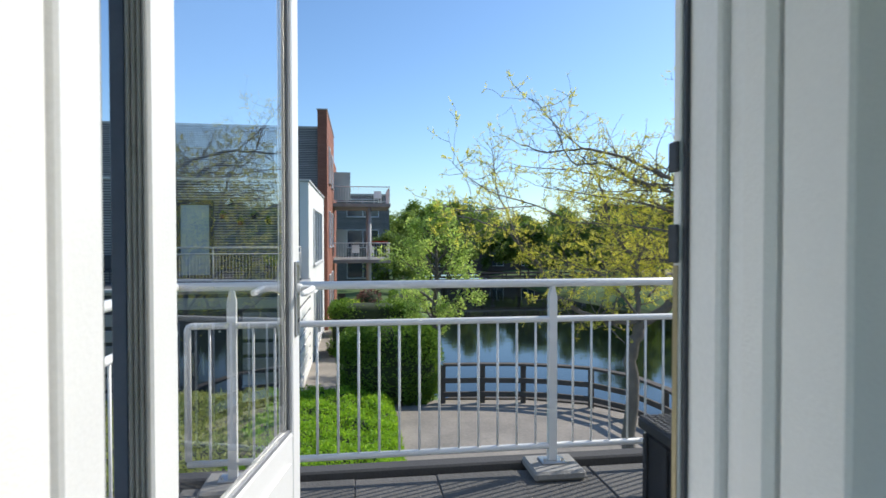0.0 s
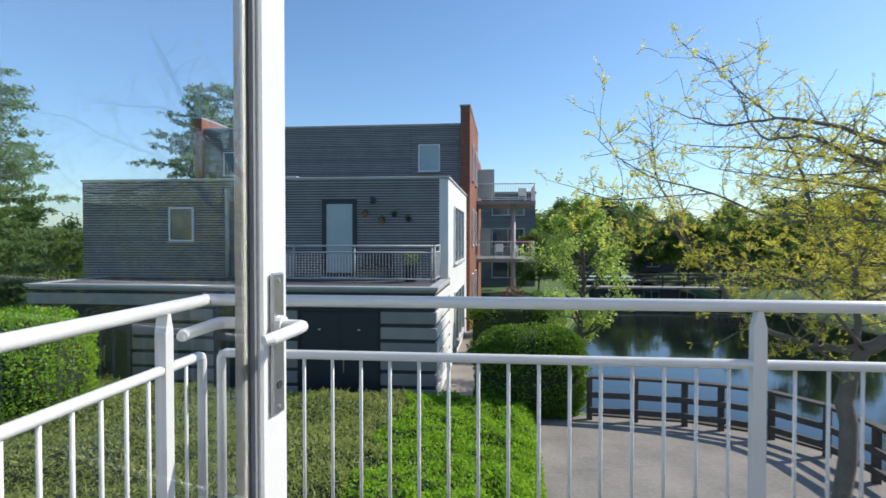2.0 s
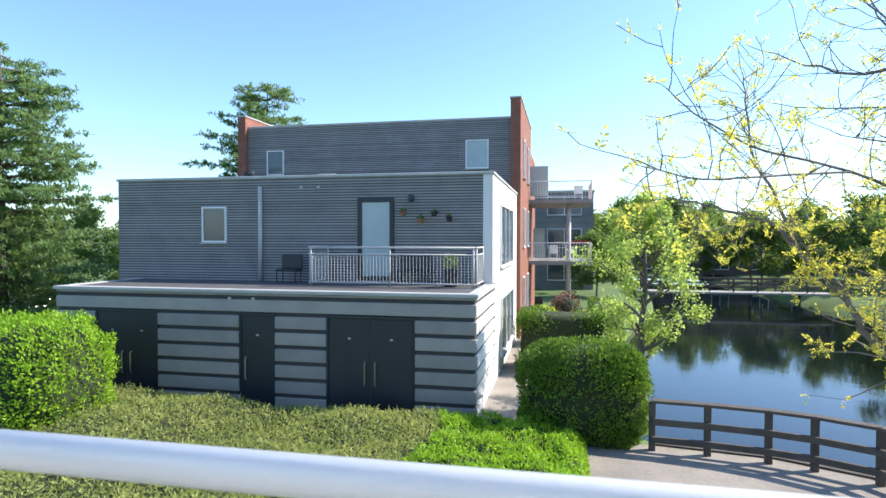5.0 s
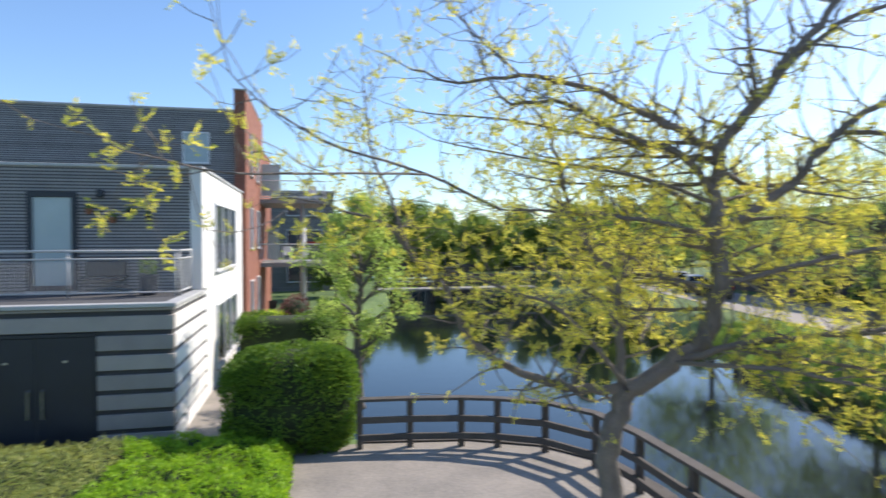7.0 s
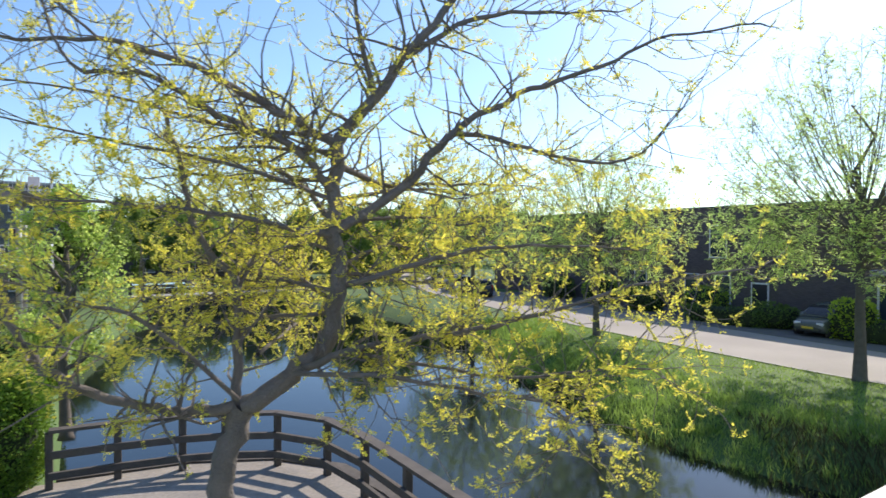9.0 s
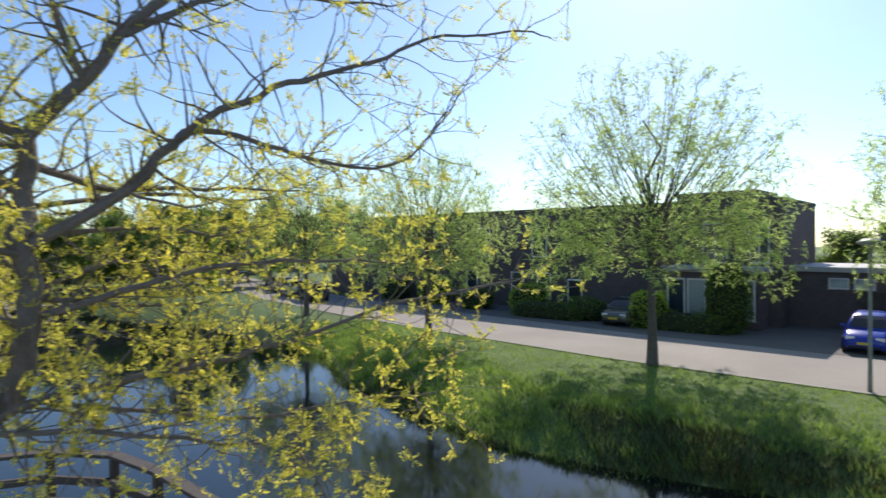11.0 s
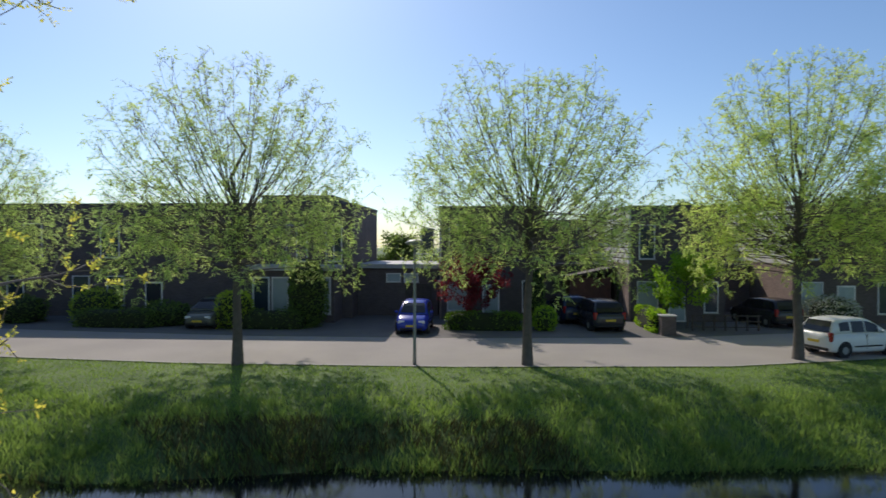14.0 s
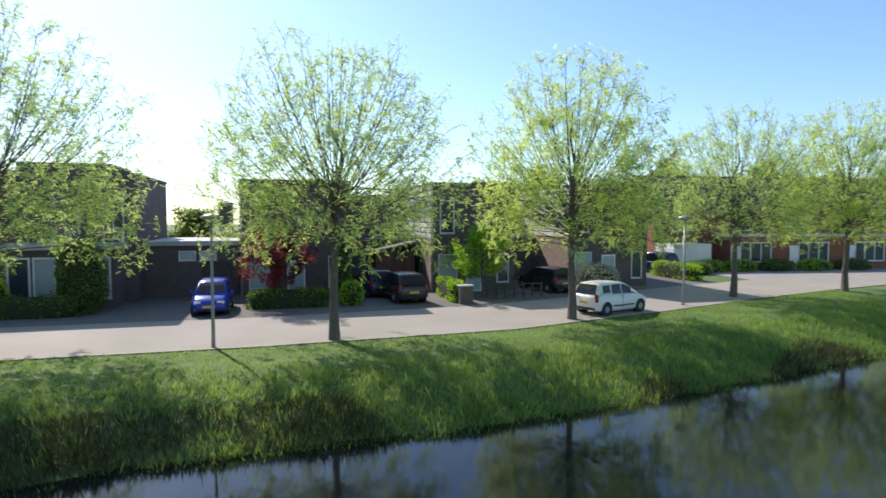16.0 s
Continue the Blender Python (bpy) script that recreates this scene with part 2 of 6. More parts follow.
# ---- mesh helpers ----
class Mesh:
    """Collects faces of one mesh."""

    def __init__(self):
        self.v, self.f = [], []

    def poly(self, pts):
        k = len(self.v)
        self.v += [tuple(p) for p in pts]
        self.f.append(tuple(range(k, k + len(pts))))
        return self

    def box(self, x0, x1, y0, y1, z0, z1, c=0.0):
        """A box, with chamfered edges where c is given."""
        k = len(self.v)
        if not c:
            self.v += [(x, y, z) for z in (z0, z1) for y in (y0, y1) for x in (x0, x1)]
            self.f += [tuple(k + i for i in q) for q in ((0, 2, 3, 1), (4, 5, 7, 6), (0, 1, 5, 4), (2, 6, 7, 3), (0, 4, 6, 2), (1, 3, 7, 5))]
            return self
        c = min(c, abs(x1 - x0) / 2.1, abs(y1 - y0) / 2.1, abs(z1 - z0) / 2.1)
        b = bmesh.new()
        bmesh.ops.create_cube(b, size=1)
        for v in b.verts:
            v.co = ((x0 + x1) / 2 + v.co.x * (x1 - x0), (y0 + y1) / 2 + v.co.y * (y1 - y0), (z0 + z1) / 2 + v.co.z * (z1 - z0))
        bmesh.ops.bevel(b, geom=b.edges, offset=c, segments=1, affect="EDGES")
        b.verts.index_update()
        self.v += [tuple(v.co) for v in b.verts]
        self.f += [tuple(k + v.index for v in f.verts) for f in b.faces]
        b.free()
        return self

    def tube(self, pts, radii, n=8, cap=True):
        """A round bar along points."""
        k0 = len(self.v)
        pts = [Vector(p) for p in pts]
        last = None
        for i, p in enumerate(pts):
            d = (pts[min(i + 1, len(pts) - 1)] - pts[max(i - 1, 0)]).normalized()
            if last is None:
                side = d.orthogonal().normalized()
            else:
                side = (last - d * last.dot(d))
                side = side.normalized() if side.length > 1e-6 else d.orthogonal().normalized()
            last = side
            other = d.cross(side)
            r = radii[i] if hasattr(radii, "__len__") else radii
            self.v += [tuple(p + (side * math.cos(2 * math.pi * j / n) + other * math.sin(2 * math.pi * j / n)) * r) for j in range(n)]
        for i in range(len(pts) - 1):
            a, b = k0 + i * n, k0 + (i + 1) * n
            self.f += [(a + j, a + (j + 1) % n, b + (j + 1) % n, b + j) for j in range(n)]
        if cap:
            self.f.append(tuple(k0 + j for j in reversed(range(n))))
            self.f.append(tuple(k0 + (len(pts) - 1) * n + j for j in range(n)))
        return self

    def lathe(self, x, y, prof, n=16):
        """A turned shape about an upright axis; prof: (radius, z)."""
        k = len(self.v)
        for r, z in prof:
            self.v += [(x + r * math.cos(2 * math.pi * j / n), y + r * math.sin(2 * math.pi * j / n), z) for j in range(n)]
        for i in range(len(prof) - 1):
            a, b = k + i * n, k + (i + 1) * n
            self.f += [(a + j, a + (j + 1) % n, b + (j + 1) % n, b + j) for j in range(n)]
        self.f.append(tuple(k + j for j in reversed(range(n))))
        self.f.append(tuple(k + (len(prof) - 1) * n + j for j in range(n)))
        return self

    def leaf(self, p, d, up, ln, w):
        """One leaf: two triangles, folded along its rib."""
        s = d.cross(up)
        s = s.normalized() * w if s.length > 1e-5 else Vector((w, 0, 0))
        q = p + d * ln
        m = p + d * (ln * 0.45)
        lift = up * (w * 0.35)
        k = len(self.v)
        self.v += [tuple(p), tuple(m + s + lift), tuple(q), tuple(m - s + lift)]
        self.f += [(k, k + 1, k + 2), (k, k + 2, k + 3)]

    def data(self, name, material, smooth=False):
        me = bpy.data.meshes.new(name)
        me.from_pydata(self.v, [], self.f)
        me.materials.append(material)
        if smooth:
            me.polygons.foreach_set("use_smooth", [True] * len(me.polygons))
        me.update()
        return me


def part(name, mesh, material, parent=None, label="", smooth=False):
    """Links a mesh as one object, under a thing or a part."""
    ob = new(name, mesh.data(name, material, smooth))
    if parent:
        ob.parent = parent
        ob.matrix_parent_inverse = parent.matrix_world.inverted() if parent.parent is None and parent.type != "EMPTY" else Matrix.Identity(4)
        if parent.type == "EMPTY" and parent.parent is None:
            ob.matrix_parent_inverse = Matrix.Translation(-parent.location)
    if label:
        ob["label"] = label
    return ob


def thing(name, label, category, at=(0, 0, 0), group="", kind=""):
    ob = new(name)
    ob.location = at
    ob.empty_display_size = 0.2
    return tagged(ob, label, category, group, kind)


def setting(name, mesh, material, label, category="", smooth=False):
    ob = part(name, mesh, material, None, "", smooth)
    return tagged(ob, label, category or name.split("_")[0], kind="structure")


rnd = random.Random(7)


def rvec():
    while True:
        v = Vector((rnd.uniform(-1, 1), rnd.uniform(-1, 1), rnd.uniform(-1, 1)))
        if 0.05 < v.length < 1:
            return v.normalized()


# ---- the ground, the pond and the street ----
WATER_Z = -1.0
NEAR_EDGE = [(-70, 6.4), (8.6, 6.2), (10.2, 5.9), (11.4, 4.9), (12.2, 3.4), (12.6, 1.2), (13.5, 0.9), (26, 1.0), (38, 3.5), (48, 6.0), (75, 7.0), (100, 9.0)]
FAR_EDGE = [(-70, 36), (-40, 25.5), (-23, 19.2), (-13, 17.1), (-6, 16.0), (3, 15.5), (8, 14.3), (12, 14.8), (17.5, 16.0), (23, 19.0), (30, 19.4), (38, 20.5), (50, 17.5), (75, 16), (100, 16)]
ROAD_NEAR = [(-90, 43), (-60, 36.5), (-45, 33.6), (-34, 31.2), (-26, 29.0), (-18, 26.4), (-10, 24.2), (0, 23.5), (10, 23.5), (18, 24.2), (30, 25.6), (45, 28.5), (70, 36), (120, 50)]


def along(table, y):
    for (y0, x0), (y1, x1) in zip(table, table[1:]):
        if y <= y1:
            return x0 + (x1 - x0) * max(0, (y - y0)) / (y1 - y0)
    return table[-1][1]


def ground_height(x, y):
    a, b, r = along(NEAR_EDGE, y), along(FAR_EDGE, y), along(ROAD_NEAR, y)
    if y > 99 or y < -69:
        return 0.0
    if x <= a - 0.15:
        return 0.0
    if x < a + 0.25:
        return -1.7 * min(1, (x - a + 0.15) / 0.4)
    if x < b - 0.6:
        return -1.7
    top = min(r - 1.2, b + 6.5)
    if x < top:
        u = (x - b + 0.6) / (top - b + 0.6)
        return -1.7 + 1.7 * (1 - (1 - u) ** 2.7) + (0.14 * noise.noise(Vector((x * 0.8, y * 0.6, 0))) + 0.09 * noise.noise(Vector((x * 1.7, y * 1.5, 5)))) * u * (1 - u) * 4
    return 0.0


xs = sorted(set([-400, -200, -120, -80, -50, -30] + [-20 + 2 * i for i in range(10)] + [round(0.25 * i, 2) for i in range(0, 28)] + [7 + i for i in range(7)] + [13.5 + 0.4 * i for i in range(46)] + [33, 36, 40, 46, 54, 64, 80, 120, 200, 400]))
ys = sorted(set([-400, -200, -120, -90, -70, -69] + [-68 + 2.0 * i for i in range(24)] + [-20 + 0.8 * i for i in range(70)] + [37 + 2 * i for i in range(31)] + [100, 110, 140, 200, 400, 600]))
g = Mesh()
g.v = [(x, y, ground_height(x, y)) for y in ys for x in xs]
w = len(xs)
g.f = [(j * w + i, j * w + i + 1, (j + 1) * w + i + 1, (j + 1) * w + i) for j in range(len(ys) - 1) for i in range(w - 1)]
setting("ground", g, GRASS, "grassy ground sloping down to a pond", "ground", True)

wt = Mesh()
wys = [-69 + 3 * i for i in range(56)]
for y0, y1 in zip(wys, wys[1:]):
    wt.poly([(along(NEAR_EDGE, y0) - 0.12, y0, WATER_Z), (along(FAR_EDGE, y0) + 3, y0, WATER_Z), (along(FAR_EDGE, y1) + 3, y1, WATER_Z), (along(NEAR_EDGE, y1) - 0.12, y1, WATER_Z)])
wn2 = WATER.node_tree
wnoise, wbump, wtc = wn2.nodes.new("ShaderNodeTexNoise"), wn2.nodes.new("ShaderNodeBump"), wn2.nodes.new("ShaderNodeTexCoord")
wnoise.inputs["Scale"].default_value, wnoise.inputs["Detail"].default_value = 1.6, 3
wbump.inputs["Strength"].default_value, wbump.inputs["Distance"].default_value = 0.09, 0.03
wn2.links.new(wtc.outputs["Object"], wnoise.inputs["Vector"])
wn2.links.new(wnoise.outputs[0], wbump.inputs["Height"])
wn2.links.new(wbump.outputs[0], wn2.nodes["Principled BSDF"].inputs["Normal"])
setting("water", wt, WATER, "still dark pond water mirroring the sky", "water")


def ribbon(offset0, offset1, z, y0, y1, step=2.0):
    m = Mesh()
    y = y0
    while y < y1:
        yn = min(y1, y + step)
        m.poly([(along(ROAD_NEAR, y) + offset0, y, z), (along(ROAD_NEAR, y) + offset1, y, z), (along(ROAD_NEAR, yn) + offset1, yn, z), (along(ROAD_NEAR, yn) + offset0, yn, z)])
        y = yn
    return m


setting("road", ribbon(0, 6.4, 0.02, -88, 118), ASPHALT, "pale brick-paved residential road along the bank", "road")
kb = Mesh()
y = -86.0
while y < 110:
    kb.poly([(along(ROAD_NEAR, y) - 0.12, y, 0.045), (along(ROAD_NEAR, y), y, 0.045), (along(ROAD_NEAR, y + 2), y + 2, 0.045), (along(ROAD_NEAR, y + 2) - 0.12, y + 2, 0.045)])
    y += 2
setting("kerb", kb, KERB, "pale concrete kerb between road and grass", "kerb")
setting("side_street", ribbon(6.402, 13.0, 0.021, -66, -34.0), ASPHALT, "pale brick paving before the orange houses", "road")
setting("driveway", ribbon(6.4, 15.5, 0.03, -30, 40), DRIVE, "dark brick driveways and front yards of the houses", "driveway")

pl = Mesh()
ring = [(-0.55, 1.0), (6.0, 1.0), (6.0, 8.6), (5.75, 10.1), (4.8, 11.3), (3.35, 12.0), (1.0, 12.35), (-0.55, 12.35)]
pl.poly([(x, y, 0.02) for x, y in ring])
pl.poly([(x, y, 0.02) for x, y in ((-3.12, 12.3), (-2.0, 12.3), (-2.0, 26), (-3.12, 26))])
setting("pavement", pl, PLAZA, "worn sandy grey paved terrace by the water", "pavement")
eb = Mesh()
for (xa, ya), (xb, yb) in zip(ring[1:6], ring[2:7]):
    eb.poly([(xa, ya, 0.06), (xb, yb, 0.06), (xb + 0.22, yb + 0.15, 0.06), (xa + 0.22, ya + 0.15, 0.06)])
    eb.poly([(xa + 0.22, ya + 0.15, 0.06), (xb + 0.22, yb + 0.15, 0.06), (xb + 0.22, yb + 0.15, -1.3), (xa + 0.22, ya + 0.15, -1.3)])
    eb.poly([(xb, yb, 0.06), (xa, ya, 0.06), (xa, ya, 0.0), (xb, yb, 0.0)])
setting("bank_edge", eb, WOOD, "dark timber edging of the terrace above the pond", "edging")

# ---- the flat, its door and its terrace ----
FLOOR_Z = 3.19
RAIL_Y = -0.62
BX0, BX1 = -2.44, 2.21
DX0, DX1 = -1.878, -0.845      # door opening
FACE_Y, IN_Y = -3.06, -3.44

fl = Mesh()
fl.box(-5.2, 3.4, -9.0, -0.52, FLOOR_Z - 0.32, FLOOR_Z - 0.045)
setting("terrace_slab", fl, BALCONY, "concrete slab of the roof terrace", "slab")
# room floor, kept pale to bounce light onto the door reveals
setting("floor", Mesh().box(-5.0, 3.2, -8.9, IN_Y + 0.3, FLOOR_Z - 0.04, FLOOR_Z + 0.005), mat("laminate", (0.64, 0.58, 0.50), (0.54, 0.48, 0.41), 2, 0.5, 0.1), "pale laminate floor of the room", "floor")
setting("wall_lower", Mesh().box(-5.2, 3.4, -9.0, -0.75, -0.2, FLOOR_Z - 0.325), PLASTER, "rendered ground-floor wall under the terrace", "wall")
ed = Mesh()
ed.box(-2.7, 3.3, -0.52, -0.40, FLOOR_Z - 0.30, FLOOR_Z + 0.03, 0.012)
setting("terrace_edge", ed, BANDGAP, "dark bitumen roof edge along the terrace", "edge")
W_TOP = FLOOR_Z + 3.1
setting("wall_left", Mesh().box(-5.2, DX0 - 0.09, IN_Y, FACE_Y, FLOOR_Z - 0.04, W_TOP), CREAM, "cream plastered wall beside the terrace door", "wall")
setting("wall_right", Mesh().box(DX1 + 0.09, 3.4, IN_Y, FACE_Y, FLOOR_Z - 0.04, W_TOP), CREAM, "cream plastered wall beside the terrace door", "wall")
setting("wall_over_door", Mesh().box(DX0 - 0.09, DX1 + 0.09, IN_Y, FACE_Y, FLOOR_Z + 2.90, W_TOP), CREAM, "plastered wall over the terrace door", "wall")
# unseen walls with large openings added to let daylight onto the door reveals
setting("wall_back", Mesh().box(-5.2, -4.4, -9.2, -9.0, FLOOR_Z - 0.04, W_TOP).box(2.6, 3.4, -9.2, -9.0, FLOOR_Z - 0.04, W_TOP).box(-4.4, 2.6, -9.2, -9.0, FLOOR_Z - 0.04, FLOOR_Z + 0.1).box(-4.4, 2.6, -9.2, -9.0, FLOOR_Z + 2.9, W_TOP), CREAM, "unseen cream back wall with an added opening for light", "wall")
setting("wall_west", Mesh().box(-5.2, -5.0, -9.0, -8.6, FLOOR_Z - 0.04, W_TOP).box(-5.2, -5.0, -3.9, IN_Y, FLOOR_Z - 0.04, W_TOP).box(-5.2, -5.0, -8.6, -3.9, FLOOR_Z - 0.04, FLOOR_Z + 0.1).box(-5.2, -5.0, -8.6, -3.9, FLOOR_Z + 2.9, W_TOP), CREAM, "unseen cream side wall with an added opening for light", "wall")
setting("wall_east", Mesh().box(3.2, 3.4, -9.0, -8.6, FLOOR_Z - 0.04, W_TOP).box(3.2, 3.4, -3.9, IN_Y, FLOOR_Z - 0.04, W_TOP).box(3.2, 3.4, -8.6, -3.9, FLOOR_Z - 0.04, FLOOR_Z + 0.1).box(3.2, 3.4, -8.6, -3.9, FLOOR_Z + 2.9, W_TOP), CREAM, "unseen cream side wall with an added opening for light", "wall")
setting("ceiling", Mesh().box(-5.2, 3.4, -9.2, FACE_Y, W_TOP, W_TOP + 0.3), CREAM, "white ceiling of the room", "ceiling")

# door frame, with stepped reveals towards the room
door = thing("door_1", "white framed glazed terrace door standing open outward", "door", (DX0, FACE_Y, FLOOR_Z), kind="structure")
z0, z1 = FLOOR_Z, FLOOR_Z + 2.80
part("right_jamb", Mesh().box(DX1, DX1 + 0.09, -3.205, -3.09, z0, z1, 0.006), FRAME, door)
part("right_recess", Mesh().box(DX1 + 0.018, DX1 + 0.09, -3.262, -3.206, z0, z1, 0.003), FRAME, door)
part("right_stop", Mesh().box(DX1 - 0.004, DX1 + 0.09, -3.332, -3.263, z0, z1, 0.012), CREAM, door, "cream painted door stop")
part("right_bead", Mesh().box(DX1 - 0.012, DX1 - 0.001, -3.108, -3.086, z0, z1, 0.003), FRAME, door)
part("right_gasket", Mesh().box(DX1 - 0.008, DX1 - 0.001, -3.122, -3.112, z0, z1), RUBBER, door, "thin black rubber gasket")
part("right_lining", Mesh().box(DX1 + 0.008, DX1 + 0.09, -3.46, -3.338, z0, z1, 0.006), CREAM, door, "cream painted door lining")
part("strike_strip", Mesh().box(DX1 - 0.014, DX1 - 0.0125, -3.106, -3.090, z0 + 0.8, z0 + 1.39, 0), mat("dull_brass", (0.50, 0.42, 0.26), (0.36, 0.30, 0.18), 8, 0.4, 0.05, metal=0.7), door, "dull brass strike strip")
for hz, hl in ((0.35, 0.08), (1.395, 0.07), (1.56, 0.055), (2.3, 0.06)):
    part("strike_plate", Mesh().box(DX1 - 0.020, DX1 - 0.0125, -3.110, -3.082, z0 + hz, z0 + hz + hl, 0.002), RUBBER, door, "dark metal strike plate")
part("left_jamb", Mesh().box(DX0 - 0.09, DX0, -3.138, -2.985, z0, z1, 0.006), FRAME, door)
part("left_step", Mesh().box(DX0 - 0.09, DX0 - 0.012, -3.245, -3.139, z0, z1, 0.012), CREAM, door, "cream painted door stop")
part("left_lining", Mesh().box(DX0 - 0.09, DX0 + 0.006, -3.46, -3.247, z0, z1, 0.014), CREAM, door, "cream painted door lining")
part("left_bead", Mesh().box(DX0 - 0.03, DX0 - 0.004, -2.984, -2.972, z0, z1, 0.003), POLE, door, "grey door seal")
part("head", Mesh().box(DX0 - 0.09, DX1 + 0.09, -3.33, -3.07, z1, z1 + 0.10, 0.006), FRAME, door)
part("sill", Mesh().box(DX0 - 0.09, DX1 + 0.09, -3.42, -3.00, z0 - 0.04, z0 + 0.02, 0.008), BALCONY, door, "low grey stone threshold")

# the open leaf, swung outward on offset hinges; its room side is the plane y = 0
leaf = thing("door_2", "open white glazed door leaf with lever handle and lock plate", "door", (-1.842, -2.85, FLOOR_Z), kind="structure")
LW = 1.09
H = 2.74
HS, LS = 0.108, 0.092        # widths of the two stiles
TH = 0.056


def leaf_part(name, mesh, material, label=""):
    ob = new(name, mesh.data(name, material))
    ob.parent = leaf
    if label:
        ob["label"] = label
    return ob


leaf_part("hinge_stile", Mesh().box(0.0, HS, 0.0, TH, 0.03, 0.03 + H, 0.005), WHITE)
leaf_part("lock_stile", Mesh().box(LW - LS, LW, 0.0, TH, 0.03, 0.03 + H, 0.005).box(LW - 0.012, LW + 0.012, TH - 0.014, TH + 0.012, 0.03, 0.03 + H, 0.003), WHITE)
leaf_part("top_rail", Mesh().box(HS + 0.001, LW - LS - 0.001, 0.002, TH - 0.002, H - 0.07, 0.03 + H, 0.005), WHITE)
leaf_part("bottom_rail", Mesh().box(HS + 0.001, LW - LS - 0.001, 0.002, TH - 0.002, 0.03, 0.715, 0.005), WHITE, "white panelled bottom rail")
leaf_part("door_panel", Mesh().box(HS + 0.03, LW - LS - 0.05, -0.006, 0.0015, 0.14, 0.62, 0.004), WHITE, "raised white bottom panel")
leaf_part("gasket", Mesh().box(HS + 0.001, HS + 0.007, 0.010, 0.020, 0.716, H - 0.071).box(LW - LS - 0.010, LW - LS - 0.001, 0.010, 0.020, 0.716, H - 0.071).box(HS + 0.008, LW - LS - 0.011, 0.008, 0.020, 0.716, 0.728), mat("grey_gasket", (0.26, 0.27, 0.29), (0.20, 0.21, 0.23), 4, 0.5, 0.02), "grey glazing gasket")
leaf_part("glazing_bead", Mesh().box(LW - LS - 0.030, LW - LS - 0.0015, 0.022, 0.042, 0.716, H - 0.071, 0.003).box(HS + 0.001, HS + 0.013, 0.022, 0.042, 0.716, H - 0.071, 0.003).box(HS + 0.014, LW - LS - 0.035, 0.022, 0.042, 0.716, 0.73, 0.003), POLE, "grey aluminium glazing bead")
gp = leaf_part("pane", Mesh().box(HS + 0.002, LW - LS - 0.002, 0.0205, 0.0215, 0.718, H - 0.073), GLASS, "clear glass reflecting trees")
gp.visible_shadow = False
for k in range(4):
    leaf_part("edge_seal", Mesh().box(-0.010, -0.001, 0.004 + 0.011 * k, 0.012 + 0.011 * k, 0.03, 0.03 + H, 0.003), POLE, "grey ribbed rubber seal")
leaf_part("edge_rebate", Mesh().box(-0.006, -0.001, 0.049, 0.080, 0.03, 0.03 + H, 0.002).box(-0.0005, 0.03, TH + 0.001, 0.080, 0.03, 0.03 + H, 0.002), mat("blue_rebate", (0.035, 0.06, 0.10), (0.05, 0.08, 0.13), 3, 0.3, 0.02), "dark blue-grey door rebate")
for s in (-1, 1):
    o = -0.001 if s < 0 else TH + 0.001
    leaf_part("lock_plate", Mesh().box(LW - 0.070, LW - 0.026, min(o, o + s * 0.009), max(o, o + s * 0.009), 1.07, 1.355, 0.004), STEEL, "brushed metal lock plate")
    hd = Mesh()
    hy = o + s * 0.009
    hd.tube([(LW - 0.048, hy, 1.25), (LW - 0.048, hy + s * 0.012, 1.25)], [0.020, 0.018], 14)
    hd.tube([(LW - 0.048, hy + s * 0.012, 1.25), (LW - 0.048, hy + s * 0.042, 1.25), (LW - 0.055, hy + s * 0.055, 1.25), (LW - 0.075, hy + s * 0.058, 1.249), (LW - 0.165, hy + s * 0.055, 1.243), (LW - 0.178, hy + s * 0.048, 1.242)], [0.012, 0.012, 0.0125, 0.0122, 0.0115, 0.010], 14)
    leaf_part("handle", hd, WHITE, "pale satin lever handle")
    leaf_part("keyhole", Mesh().tube([(LW - 0.048, hy, 1.13), (LW - 0.048, hy + s * 0.002, 1.13)], [0.009, 0.009], 10), RUBBER, "dark keyhole")
    for zz in (1.085, 1.34):
        leaf_part("screw", Mesh().tube([(LW - 0.048, hy, zz), (LW - 0.048, hy + s * 0.002, zz)], [0.005, 0.004], 8), POLE)
leaf.rotation_euler = (0, 0, radians(80.3))

# terrace tiles
tz0, tz1 = FLOOR_Z - 0.045, FLOOR_Z
tile = Mesh().box(-0.243, 0.243, -0.243, 0.243, tz0, tz1, 0.006).data("tile", PAVER)
tile_parent = thing("terrace_paving", "dark grey concrete tiles on the roof terrace", "paving", (0, 0, 0), kind="structure")
for i in range(11):
    for j in range(5):
        tl = new("tile", tile)
        tl.location = (-2.2 + 0.49 * i, -0.83 - 0.49 * j, rnd.uniform(-0.003, 0.003))
        tl.rotation_euler = (rnd.uniform(-0.004, 0.004), rnd.uniform(-0.004, 0.004), rnd.uniform(-0.006, 0.006))
        tl.parent = tile_parent


